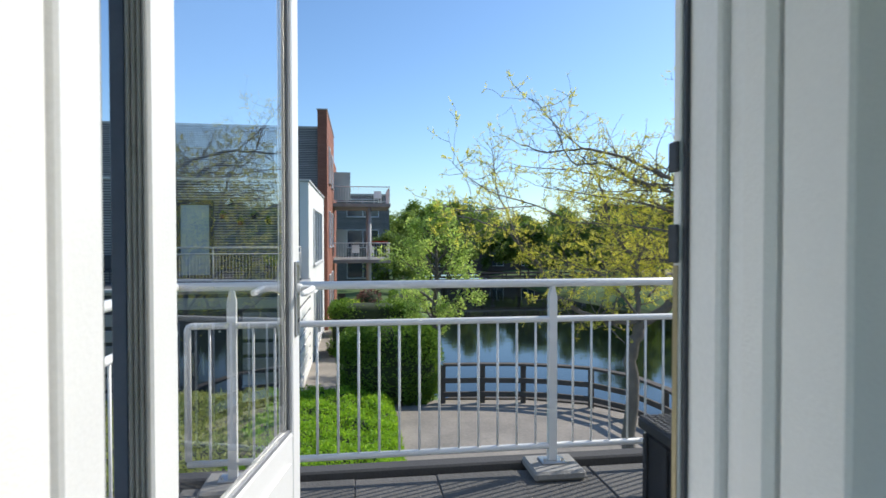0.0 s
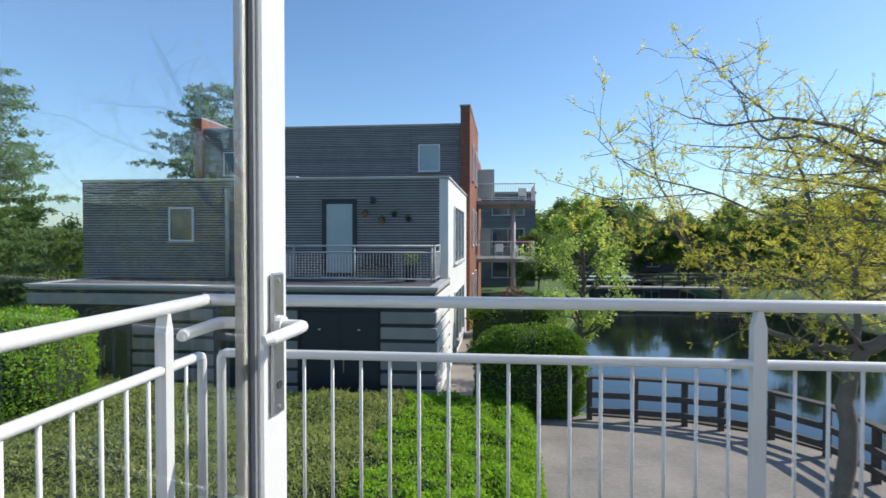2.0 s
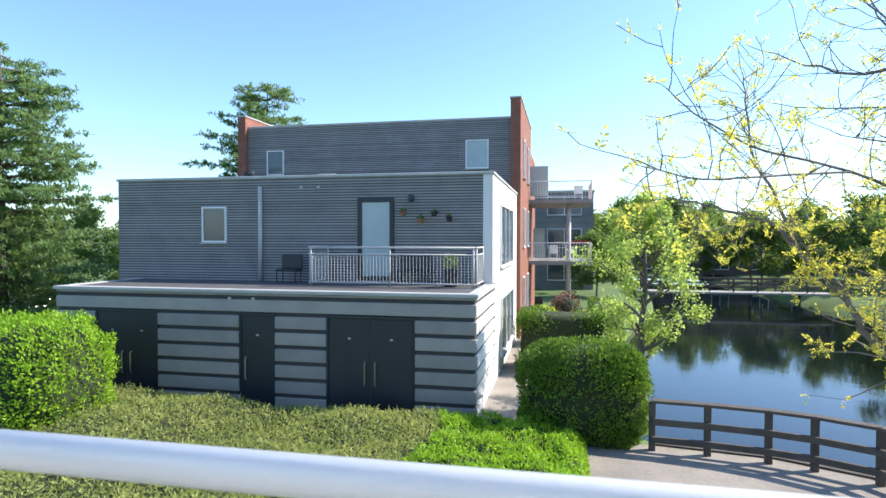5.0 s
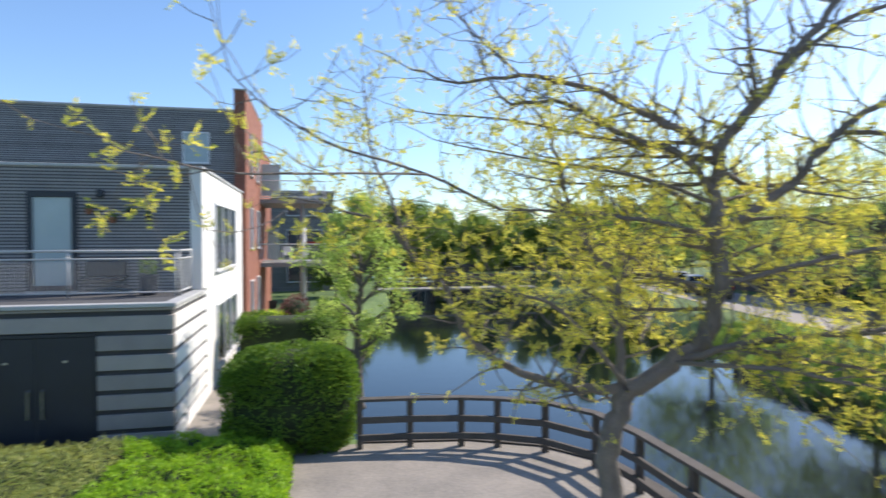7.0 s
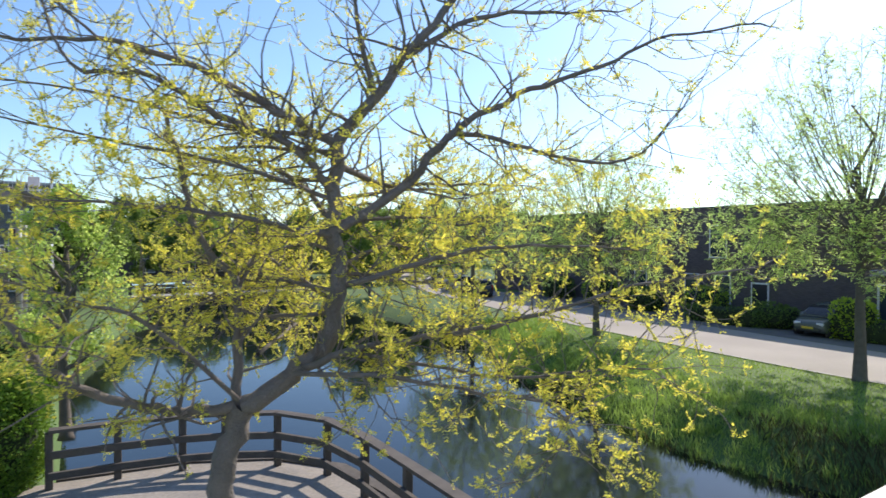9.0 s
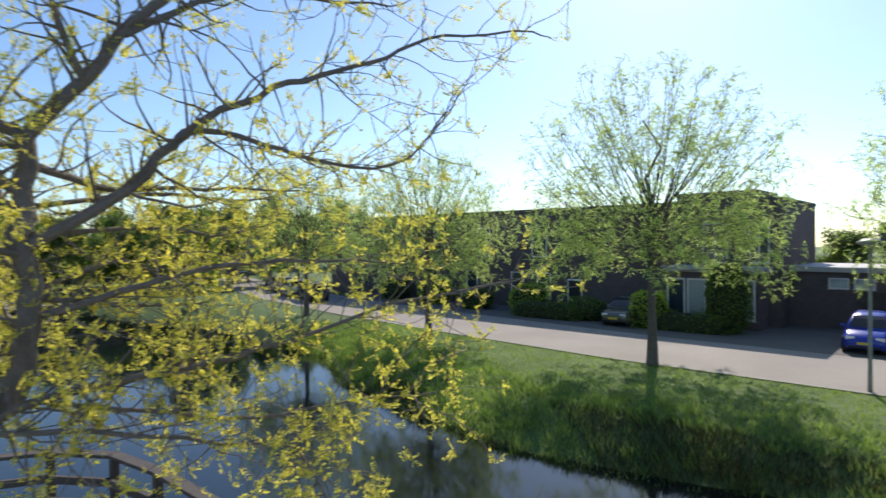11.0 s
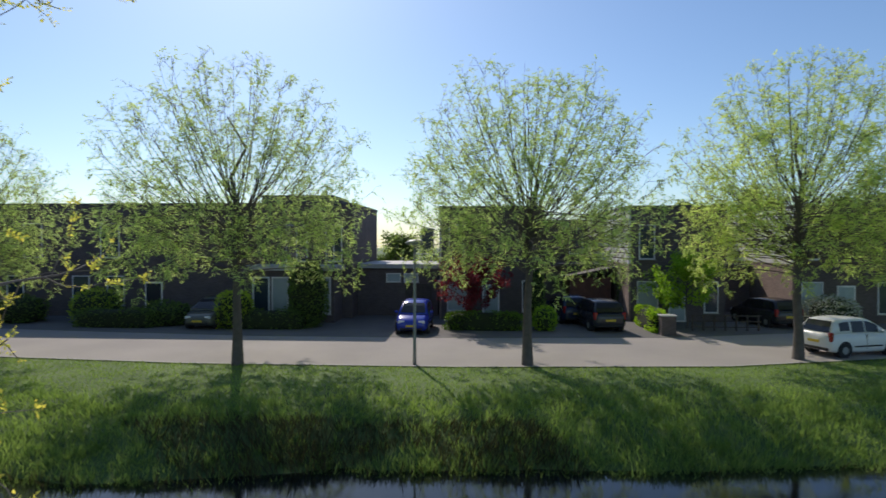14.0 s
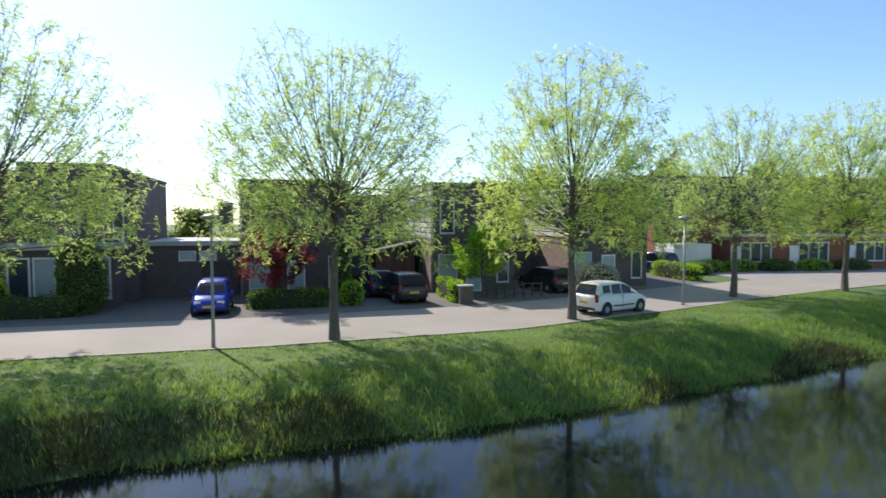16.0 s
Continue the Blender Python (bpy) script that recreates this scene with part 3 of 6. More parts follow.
# ---- railings ----
def railing(name, label, a, b, base, top, mid, low, posts, bars, r, group="", material=WHITE):
    """Handrail, middle and low bars, posts and upright bars between two plan points."""
    a, b = Vector((*a, 0)), Vector((*b, 0))
    ob = thing(name, label, "railing", (a.x, a.y, base), group)
    run = b - a
    length = run.length
    d = run / length
    part("handrail", Mesh().tube([a + Vector((0, 0, top)), b + Vector((0, 0, top))], r * 1.25, 10), material, ob, smooth=True)
    part("middle_bar", Mesh().tube([a + Vector((0, 0, mid)), b + Vector((0, 0, mid))], r, 10), material, ob, smooth=True)
    part("low_bar", Mesh().tube([a + Vector((0, 0, low)), b + Vector((0, 0, low))], r, 10), material, ob, smooth=True)
    for s in posts:
        p = a + d * s
        part("post", Mesh().tube([p + Vector((0, 0, base)), p + Vector((0, 0, top - r))], r * 1.15, 10), material, ob, smooth=True)
    n = max(2, round(length / bars))
    bar = None
    for i in range(1, n):
        p = a + d * (length * i / n)
        if min(abs((p - a).length - s) for s in posts) < bars * 0.3:
            continue
        if bar is None:
            bar = Mesh().tube([(0, 0, low), (0, 0, mid)], r * 0.42, 6).data("bar", material)
        o = new("bar", bar)
        o.parent = ob
        o.location = p - Vector((ob.location.x, ob.location.y, ob.location.z))
    return ob


def terrace_railing(label, a, b, top, mid, low, posts, inset):
    """A handrail on flat pointed posts, over a round-cornered frame of thin upright bars."""
    a, b = Vector((*a, 0)), Vector((*b, 0))
    length = (b - a).length
    d = (b - a) / length
    across = Vector((-d.y, d.x, 0))
    ob = thing("terrace_railing", label, "railing", (a.x, a.y, FLOOR_Z), "terrace railings")
    up = lambda s, z: a + d * s + Vector((0, 0, z))
    part("handrail", Mesh().tube([up(-0.02, top), up(length + 0.02, top)], 0.0245, 14), WHITE, ob, smooth=True)
    l0, l1, c = inset, length - inset, 0.022
    rim = [up(l0, low + c), up(l0, mid - c), up(l0 + c * 0.3, mid - c * 0.3), up(l0 + c, mid), up(l1 - c, mid), up(l1 - c * 0.3, mid - c * 0.3), up(l1, mid - c), up(l1, low + c)]
    part("frame", Mesh().tube(rim, 0.0195, 12), WHITE, ob, "", True)
    part("low_bar", Mesh().tube([up(l0 - 0.005, low), up(l1 + 0.005, low)], 0.0195, 12), WHITE, ob, "", True)
    for s in posts:
        m = Mesh()
        prof = [(-0.025, FLOOR_Z + 0.07), (0.025, FLOOR_Z + 0.07), (0.025, top - 0.085), (0.012, top - 0.03), (0.010, top - 0.018), (-0.010, top - 0.018), (-0.012, top - 0.03), (-0.025, top - 0.085)]
        for h in (-1, 1):
            ring = [up(s + u, z) + across * 0.0215 * h for u, z in prof]
            m.poly(ring if h < 0 else ring[::-1])
        for (u0, za), (u1, zb_) in zip(prof, prof[1:] + prof[:1]):
            m.poly([up(s + u0, za) + across * 0.0215, up(s + u1, zb_) + across * 0.0215, up(s + u1, zb_) - across * 0.0215, up(s + u0, za) - across * 0.0215])
        part("post", m, WHITE, ob)
        q = a + d * s
        part("foot", Mesh().box(q.x - 0.16, q.x + 0.16, q.y - 0.17, q.y + 0.12, FLOOR_Z, FLOOR_Z + 0.058, 0.015), BALCONY, ob, "dark concrete ballast block")
        part("foot_plate", Mesh().box(q.x - 0.075, q.x + 0.075, q.y - 0.06, q.y + 0.06, FLOOR_Z + 0.0585, FLOOR_Z + 0.07, 0.003), STEEL, ob, "galvanised foot plate")
        for sx in (-0.055, 0.055):
            part("bolt", Mesh().tube([(q.x + sx, q.y - 0.03, FLOOR_Z + 0.07), (q.x + sx, q.y - 0.03, FLOOR_Z + 0.088)], [0.011, 0.009], 6), STEEL, ob)
    bar = Mesh().tube([(0, 0, low), (0, 0, mid)], 0.0075, 8).data("bar", WHITE, True)
    n = round((l1 - l0) / 0.119)
    for i in range(1, n):
        s = l0 + (l1 - l0) * i / n
        if min(abs(s - t) for t in posts) < 0.045:
            continue
        o = new("bar", bar)
        o.parent = ob
        o.location = a + d * s - ob.location
    return ob


terrace_railing("white painted steel railing along the front of the roof terrace", (BX0, RAIL_Y), (BX1, RAIL_Y), 4.354, 4.131, 3.345, [0.293, 2.191, 4.09], 0.05)
terrace_railing("white painted steel railing along the side of the roof terrace", (BX0 - 0.008, RAIL_Y), (BX0 - 0.008, FACE_Y + 0.03), 4.353, 4.13, 3.344, [0.317, 2.15], 0.05)
terrace_railing("white painted steel railing along the side of the roof terrace", (BX1, RAIL_Y), (BX1, FACE_Y + 0.03), 4.353, 4.13, 3.344, [0.317, 2.15], 0.05)

bx = thing("storage_box", "black woven plastic storage box on the terrace", "box", (0.35, -1.65, FLOOR_Z))
part("body", Mesh().box(0.062, 0.65, -2.08, -1.175, FLOOR_Z, FLOOR_Z + 0.42, 0.02), BLACKPLASTIC, bx)
part("lid", Mesh().box(0.042, 0.67, -2.1, -1.155, FLOOR_Z + 0.425, FLOOR_Z + 0.49, 0.012), BLACKPLASTIC, bx, "dark woven-look lid")
for i in range(5):
    part("rib", Mesh().box(0.050, 0.0615, -2.06 + 0.205 * i, -2.02 + 0.205 * i, FLOOR_Z + 0.02, FLOOR_Z + 0.41, 0.004), BLACKPLASTIC, bx)
weave = Mesh()
for i in range(30):
    for j in range(19):
        x, y = 0.055 + 0.0325 * j, -2.09 + 0.0312 * i
        z = FLOOR_Z + 0.49
        if (i + j) % 2:
            weave.box(x, x + 0.028, y + 0.006, y + 0.024, z, z + 0.0035)
        else:
            weave.box(x + 0.006, x + 0.022, y, y + 0.028, z, z + 0.0035)
part("weave", weave, BLACKPLASTIC, bx, "dark woven surface")


# ---- windows and doors of other buildings ----
def window(parent, axis, at, a0, a1, z0, z1, out, pane=PANE, bars=0, frame=FRAME, depth=0.07, w=0.06, name="window"):
    """A framed window set on a wall; axis is the wall's run, at its plane, out the sign of its outer side."""
    def bxx(m, p0, p1, q0, q1, zz0, zz1, c=0.008):
        q0, q1 = sorted((q0, q1))
        return m.box(p0, p1, q0, q1, zz0, zz1, c) if axis == "x" else m.box(q0, q1, p0, p1, zz0, zz1, c)
    o0, o1 = at - out * 0.02, at + out * depth
    fr = Mesh()
    bxx(fr, a0, a0 + w, o0, o1, z0, z1)
    bxx(fr, a1 - w, a1, o0, o1, z0, z1)
    bxx(fr, a0 + w, a1 - w, o0, o1 - out * 0.003, z0, z0 + w)
    bxx(fr, a0 + w, a1 - w, o0, o1 - out * 0.003, z1 - w, z1)
    for i in range(bars):
        c = a0 + (a1 - a0) * (i + 1) / (bars + 1)
        bxx(fr, c - w / 2, c + w / 2, o0, o1 - out * 0.006, z0 + w, z1 - w)
    wi = part(name, fr, frame, parent)
    part("pane", bxx(Mesh(), a0 + w, a1 - w, at + out * 0.004, at + out * 0.02, z0 + w, z1 - w, 0), pane, wi, "dark reflecting glass" if pane is PANE else "pale glass")
    part("sill", bxx(Mesh(), a0 - 0.04, a1 + 0.04, at - out * 0.02, at + out * 0.12, z0 - 0.05, z0 - 0.003), COPING, wi)
    return wi


# ---- the apartment building across the shrubs ----
NX0, NX1 = -15.5, -3.12
NY, NY2, NY3 = 13.2, 16.6, 25.9
B_TOP, U_TOP, T_TOP = 3.17, 6.6, 10.15
apt = thing("apartment_building", "stepped grey brick apartment building with banded base and white side", "building", (-9.5, NY, 0))
part("base_core", Mesh().box(NX0 + 0.05, NX1 - 0.05, NY + 0.07, 40, -0.2, B_TOP - 0.02), BANDGAP, apt, "dark recessed joints of the base")
part("roof", Mesh().box(NX0 + 0.25, NX1 - 0.2, NY + 0.2, NY2, B_TOP - 0.019, B_TOP + 0.02), ROOFING, apt, "dark roofing felt")
OPEN = [(-14.2, -12.15), (-9.65, -8.58), (-7.12, -4.7)]
DOOR_TOP = 2.58
zb = 0.0
pitch = 0.435
while zb < B_TOP - 0.1:
    zt = min(zb + pitch - 0.11, B_TOP - 0.06)
    spans = []
    if zb < DOOR_TOP - 0.05:
        e = NX0
        for o0, o1 in OPEN:
            spans.append((e, o0))
            e = o1
        spans.append((e, NX1))
    else:
        spans.append((NX0, NX1))
    for e0, e1 in spans:
        part("band", Mesh().box(e0, e1, NY, NY + 0.2, zb, zt, 0.01), BAND, apt)
    part("band", Mesh().box(NX1 - 0.2, NX1 + 0.002, NY + 0.202, NY2 + 0.6, zb, zt, 0.01), PLASTER, apt)
    part("band", Mesh().box(NX0, NX0 + 0.2, NY + 0.202, NY2 + 0.6, zb, zt, 0.01), BAND, apt)
    zb += pitch
part("coping", Mesh().box(NX0 - 0.06, NX1 + 0.06, NY - 0.06, NY + 0.24, B_TOP - 0.055, B_TOP + 0.04, 0.012).box(NX1 - 0.24, NX1 + 0.06, NY + 0.241, NY2, B_TOP - 0.055, B_TOP + 0.04, 0.012).box(NX0 - 0.06, NX0 + 0.2, NY + 0.241, NY2, B_TOP - 0.055, B_TOP + 0.04, 0.012), COPING, apt, "pale metal coping")


def garage_door(x0, x1, leaves):
    part("door_frame", Mesh().box(x0 - 0.0, x0 + 0.06, NY + 0.03, NY + 0.14, 0, DOOR_TOP, 0.006).box(x1 - 0.06, x1, NY + 0.03, NY + 0.14, 0, DOOR_TOP, 0.006).box(x0 + 0.06, x1 - 0.06, NY + 0.032, NY + 0.14, DOOR_TOP - 0.08, DOOR_TOP, 0.006), DOORPAINT, apt)
    step = (x1 - x0 - 0.12) / leaves
    for i in range(leaves):
        a = x0 + 0.06 + step * i
        d = part("door", Mesh().box(a + 0.008, a + step - 0.008, NY + 0.06, NY + 0.12, 0.02, DOOR_TOP - 0.085, 0.008), DOORPAINT, apt, "dark anthracite storage door")
        hx = a + step - 0.14 if (i == 0 and leaves > 1) else a + 0.14
        part("handle", Mesh().tube([(hx, NY + 0.055, 0.75), (hx, NY + 0.0, 0.78), (hx, NY + 0.0, 1.35), (hx, NY + 0.055, 1.38)], 0.018, 8), STEEL, d, "long steel pull handle")
        part("lamp_dot", Mesh().box(a + step * 0.5 - 0.04, a + step * 0.5 + 0.04, NY + 0.045, NY + 0.06, 1.95, 2.0, 0.004), STEEL, d, "small steel door sign")


garage_door(*OPEN[0], 2)
garage_door(*OPEN[1], 1)
garage_door(*OPEN[2], 2)
# first floor
part("upper_wall", Mesh().box(-16.28, NX1 - 0.05, NY2, NY2 + 0.25, B_TOP + 0.0, U_TOP - 0.04), GREYBRICK, apt, "grey thin-coursed brick wall")
part("west_wall", Mesh().box(-16.28, -16.03, NY2 + 0.25, 40, 0, U_TOP - 0.04), GREYBRICK, apt)
part("side_wall", Mesh().box(NX1 - 0.3, NX1, NY2 + 0.6, NY3 + 0.4, -0.1, U_TOP - 0.04).box(NX1 - 0.3, NX1, NY2 - 0.001, NY2 + 0.599, B_TOP + 0.05, U_TOP - 0.04), PLASTER, apt, "white rendered side wall in the sun")
part("flat_roof", Mesh().box(-16.03, NX1 - 0.3, NY2 + 0.25, 40, U_TOP - 0.35, U_TOP - 0.2), ROOFING, apt)
part("coping", Mesh().box(-16.33, NX1 + 0.05, NY2 - 0.05, NY2 + 0.3, U_TOP - 0.039, U_TOP + 0.05, 0.012).box(NX1 - 0.34, NX1 + 0.05, NY2 + 0.301, NY3 + 0.3, U_TOP - 0.039, U_TOP + 0.05, 0.012), COPING, apt, "pale metal coping")
window(apt, "x", NY2, -13.0, -12.08, 4.45, 5.65, -1)
window(apt, "x", NY2, -7.45, -6.25, B_TOP + 0.08, 5.88, -1, PALEPANE, 0, DOORPAINT, 0.06, 0.14, "balcony_door")
part("drainpipe", Mesh().tube([(-10.83, NY2 - 0.07, 3.2), (-10.83, NY2 - 0.07, 6.3)], 0.075, 10), COPING, apt, "pale grey drainpipe", True)
for x, z in ((-5.93, 5.43), (-5.36, 5.2), (-4.93, 5.42), (-4.45, 5.26)):
    pot = part("wall_planter", Mesh().lathe(x, NY2 - 0.14, [(0.06, z - 0.14), (0.10, z), (0.09, z + 0.01)], 10), TERRACOTTA if rnd.random() < 0.4 else DOORPAINT, apt, "small wall-hung plant pot")
    pm = Mesh()
    for i in range(40):
        pm.leaf(Vector((x, NY2 - 0.14, z)) + rvec() * 0.08, (rvec() + Vector((0, 0, 0.6))).normalized(), rvec(), 0.1, 0.025)
    part("plant", pm, DARKLEAF, pot)
part("wall_lamp", Mesh().box(-5.75, -5.6, NY2 - 0.16, NY2, 5.75, 5.95, 0.02), DOORPAINT, apt, "dark outdoor wall lamp")
for x in (-9.4, -8.8):
    part("vent", Mesh().box(x - 0.05, x + 0.05, NY2 - 0.03, NY2, 6.22, 6.3, 0.01), COPING, apt)
for x in (-9.9, -9.2):
    part("vent", Mesh().box(x - 0.05, x + 0.05, NY - 0.03, NY, 2.93, 3.0, 0.01), COPING, apt)
window(apt, "y", NX1, 18.6, 23.2, 3.6, 5.75, 1, PANE, 2)
window(apt, "y", NX1, 18.8, 23.4, 0.5, 2.55, 1, PANE, 2)
# second floor, between two red fins
part("top_wall", Mesh().box(-16.65, -3.42, NY3, NY3 + 0.25, U_TOP - 0.2, T_TOP - 0.05), GREYBRICK, apt, "grey thin-coursed brick wall")
part("top_roof", Mesh().box(-16.65, -3.42, NY3 + 0.25, 40, T_TOP - 0.4, T_TOP - 0.25), ROOFING, apt)
part("coping", Mesh().box(-16.65, -3.42, NY3 - 0.05, NY3 + 0.3, T_TOP - 0.049, T_TOP + 0.04, 0.012), COPING, apt, "pale metal coping")
part("red_fin", Mesh().box(-3.41, NX1 + 0.17, NY3 - 0.25, NY3 + 8.0, 0.0, T_TOP + 0.82), REDBRICK, apt, "red brick end wall with pier")
part("red_fin", Mesh().box(-17.08, -16.66, NY3 - 0.25, NY3 + 8.0, 0.0, T_TOP + 0.5), REDBRICK, apt, "red brick end wall with pier")
part("fin_cap", Mesh().box(-3.45, NX1 + 0.21, NY3 - 0.29, NY3 + 8.0, T_TOP + 0.821, T_TOP + 0.89, 0.01), COPING, apt)
part("fin_cap", Mesh().box(-17.12, -16.62, NY3 - 0.29, NY3 + 8.0, T_TOP + 0.501, T_TOP + 0.57, 0.01), COPING, apt)
part("far_wall", Mesh().box(-3.6, -3.05, NY3 + 8.0, 41, 0.0, T_TOP - 0.3), REDBRICK, apt)
window(apt, "x", NY3, -5.52, -4.44, 7.83, 9.17, -1, PALEPANE)
window(apt, "x", NY3, -15.62, -14.7, 7.72, 8.95, -1)
for k in range(3):
    window(apt, "y", NX1 + 0.17, 27.2, 28.2, 0.8 + 3.35 * k, 2.7 + 3.35 * k, 1)
    window(apt, "y", NX1 + 0.17, 30.2, 31.2, 0.8 + 3.35 * k, 2.7 + 3.35 * k, 1)
part("roof_vent", Mesh().lathe(-12.3, 18.4, [(0.16, U_TOP - 0.2), (0.16, U_TOP + 0.3), (0.22, U_TOP + 0.32), (0.22, U_TOP + 0.42)], 10), DOORPAINT, apt, "dark roof vent")
part("roof_vent", Mesh().box(-10.0, -9.3, 19.2, 19.8, U_TOP - 0.2, U_TOP + 0.38, 0.02), COPING, apt, "pale roof box")
# balconies on the sunny side
for k, z in enumerate((3.3, 6.75)):
    part("balcony_slab", Mesh().box(NX1 + 0.03, 0.55, 32.2, 37.4, z - 0.22, z, 0.02), BALCONY, apt, "concrete balcony slab")
    bl = part("balcony_railing", Mesh().tube([(-3.0, 32.25, z + 1.02), (0.5, 32.25, z + 1.02), (0.5, 37.3, z + 1.02)], 0.03, 8).tube([(-3.0, 32.25, z + 0.1), (0.5, 32.25, z + 0.1), (0.5, 37.3, z + 0.1)], 0.02, 8), WHITE, apt, "white balcony railing")
    bm_ = Mesh().tube([(0, 0, z + 0.1), (0, 0, z + 1.0)], 0.011, 5).data("bar", WHITE)
    for i in range(22):
        o = new("bar", bm_)
        o.parent = bl
        o.location = (-2.95 + 0.155 * i, 32.25, 0)
    for i in range(36):
        o = new("bar", bm_)
        o.parent = bl
        o.location = (0.5, 32.4 + 0.136 * i, 0)
    part("screen", Mesh().box(-2.9, -1.9, 32.4, 32.44, z + 0.2, z + 1.9, 0.005) if k else Mesh().box(-2.9, -2.2, 36.0, 36.05, z + 0.1, z + 1.9, 0.005), PALEPANE, apt, "translucent balcony screen")
for y in (32.8, 36.8):
    part("column", Mesh().tube([(-0.75, y, 0), (-0.75, y, 6.53)], 0.13, 10), COPING, apt, "round pale balcony column", True)
part("lower_terrace", Mesh().box(-3.0, 0.4, 32.4, 37.2, 0.0, 0.12, 0.02), BALCONY, apt)
for (x, y, z, c, nm, lab, cat) in ((-2.2, 33.2, 6.75, DOORPAINT, "balcony_chair", "dark balcony chair on the upper balcony", "chair"), (-0.2, 33.6, 6.75, FRAME, "balcony_chair", "pale balcony chair on the upper balcony", "chair"),
                               (-1.6, 33.0, 3.3, FRAME, "balcony_chair", "white plastic chair on the lower balcony", "chair"), (-0.7, 33.4, 3.3, FRAME, "balcony_chair", "white plastic chair on the lower balcony", "chair"), (-3.0 + 0.5, 34.5, 0.12, WOOD, "balcony_chair", "dark garden chair on the ground terrace", "chair")):
    ch = thing(nm, lab, cat, (x, y, z), "balcony chairs")
    part("seat", Mesh().box(x - 0.24, x + 0.24, y - 0.24, y + 0.24, z + 0.40, z + 0.44, 0.01), c, ch)
    part("backrest", Mesh().box(x - 0.24, x + 0.24, y + 0.2, y + 0.24, z + 0.445, z + 0.88, 0.01), c, ch)
    for sx in (-0.21, 0.21):
        for sy in (-0.21, 0.21):
            part("leg", Mesh().tube([(x + sx, y + sy, z), (x + sx, y + sy, z + 0.4)], 0.018, 6), c, ch)
fb = thing("flower_box", "red flowers in a box on the lower balcony", "planter", (-0.1, 32.4, 4.2))
part("trough", Mesh().box(-0.6, 0.35, 32.29, 32.47, 4.12, 4.3, 0.01), DOORPAINT, fb)
fm = Mesh()
for i in range(150):
    fm.leaf(Vector((rnd.uniform(-0.6, 0.35), rnd.uniform(32.29, 32.47), 4.3 + rnd.uniform(0, 0.12))), rvec(), rvec(), 0.09, 0.035)
part("flowers", fm, mat("red_petal", (0.5, 0.04, 0.03), (0.35, 0.03, 0.03)), fb)

railing("roof_railing", "pale metal railing round the neighbour's roof terrace", (-8.40, 15.0), (-3.42, 15.0), 3.19, 4.33, 4.13, 3.3, [0.05, 2.49, 4.93], 0.1, 0.024, "roof railings", COPING)
railing("roof_railing", "pale metal railing round the neighbour's roof terrace", (-3.4, 15.02), (-3.4, 16.55), 3.19, 4.33, 4.13, 3.3, [0.1, 1.45], 0.1, 0.024, "roof railings", COPING)
railing("roof_railing", "pale metal railing round the neighbour's roof terrace", (-8.42, 15.02), (-8.42, 16.55), 3.19, 4.33, 4.13, 3.3, [0.1, 1.45], 0.1, 0.024, "roof railings", COPING)
for x, y, wx, h, lab in ((-9.5, 15.9, 0.35, 0.9, "dark folded garden chair beside the roof railing"), (-5.5, 16.2, 0.5, 0.85, "dark outdoor chair on the neighbour's roof terrace"), (-4.2, 15.4, 0.25, 0.95, "dark plant tub on the neighbour's roof terrace")):
    tb = thing("terrace_chair" if "chair" in lab else "plant_tub", lab, "chair" if "chair" in lab else "planter", (x, y, 3.19))
    if "chair" in lab:
        part("seat", Mesh().box(x - wx, x + wx, y - 0.25, y + 0.25, 3.55, 3.62, 0.02), DOORPAINT, tb)
        part("backrest", Mesh().box(x - wx, x + wx, y + 0.2, y + 0.27, 3.625, 3.19 + h, 0.02), DOORPAINT, tb)
        for sx in (-wx + 0.04, wx - 0.04):
            for sy in (-0.2, 0.2):
                part("leg", Mesh().tube([(x + sx, y + sy, 3.19), (x + sx, y + sy, 3.55)], 0.02, 6), DOORPAINT, tb)
    else:
        part("tub", Mesh().lathe(x, y, [(wx * 0.7, 3.19), (wx, 3.19 + h * 0.55), (wx * 0.9, 3.19 + h * 0.56)], 12), DOORPAINT, tb)
        pm = Mesh()
        for i in range(120):
            pm.leaf(Vector((x, y, 3.19 + h * 0.75)) + rvec() * 0.2, (rvec() + Vector((0, 0, 0.5))).normalized(), rvec(), 0.12, 0.03)
        part("plant", pm, DARKLEAF, tb)

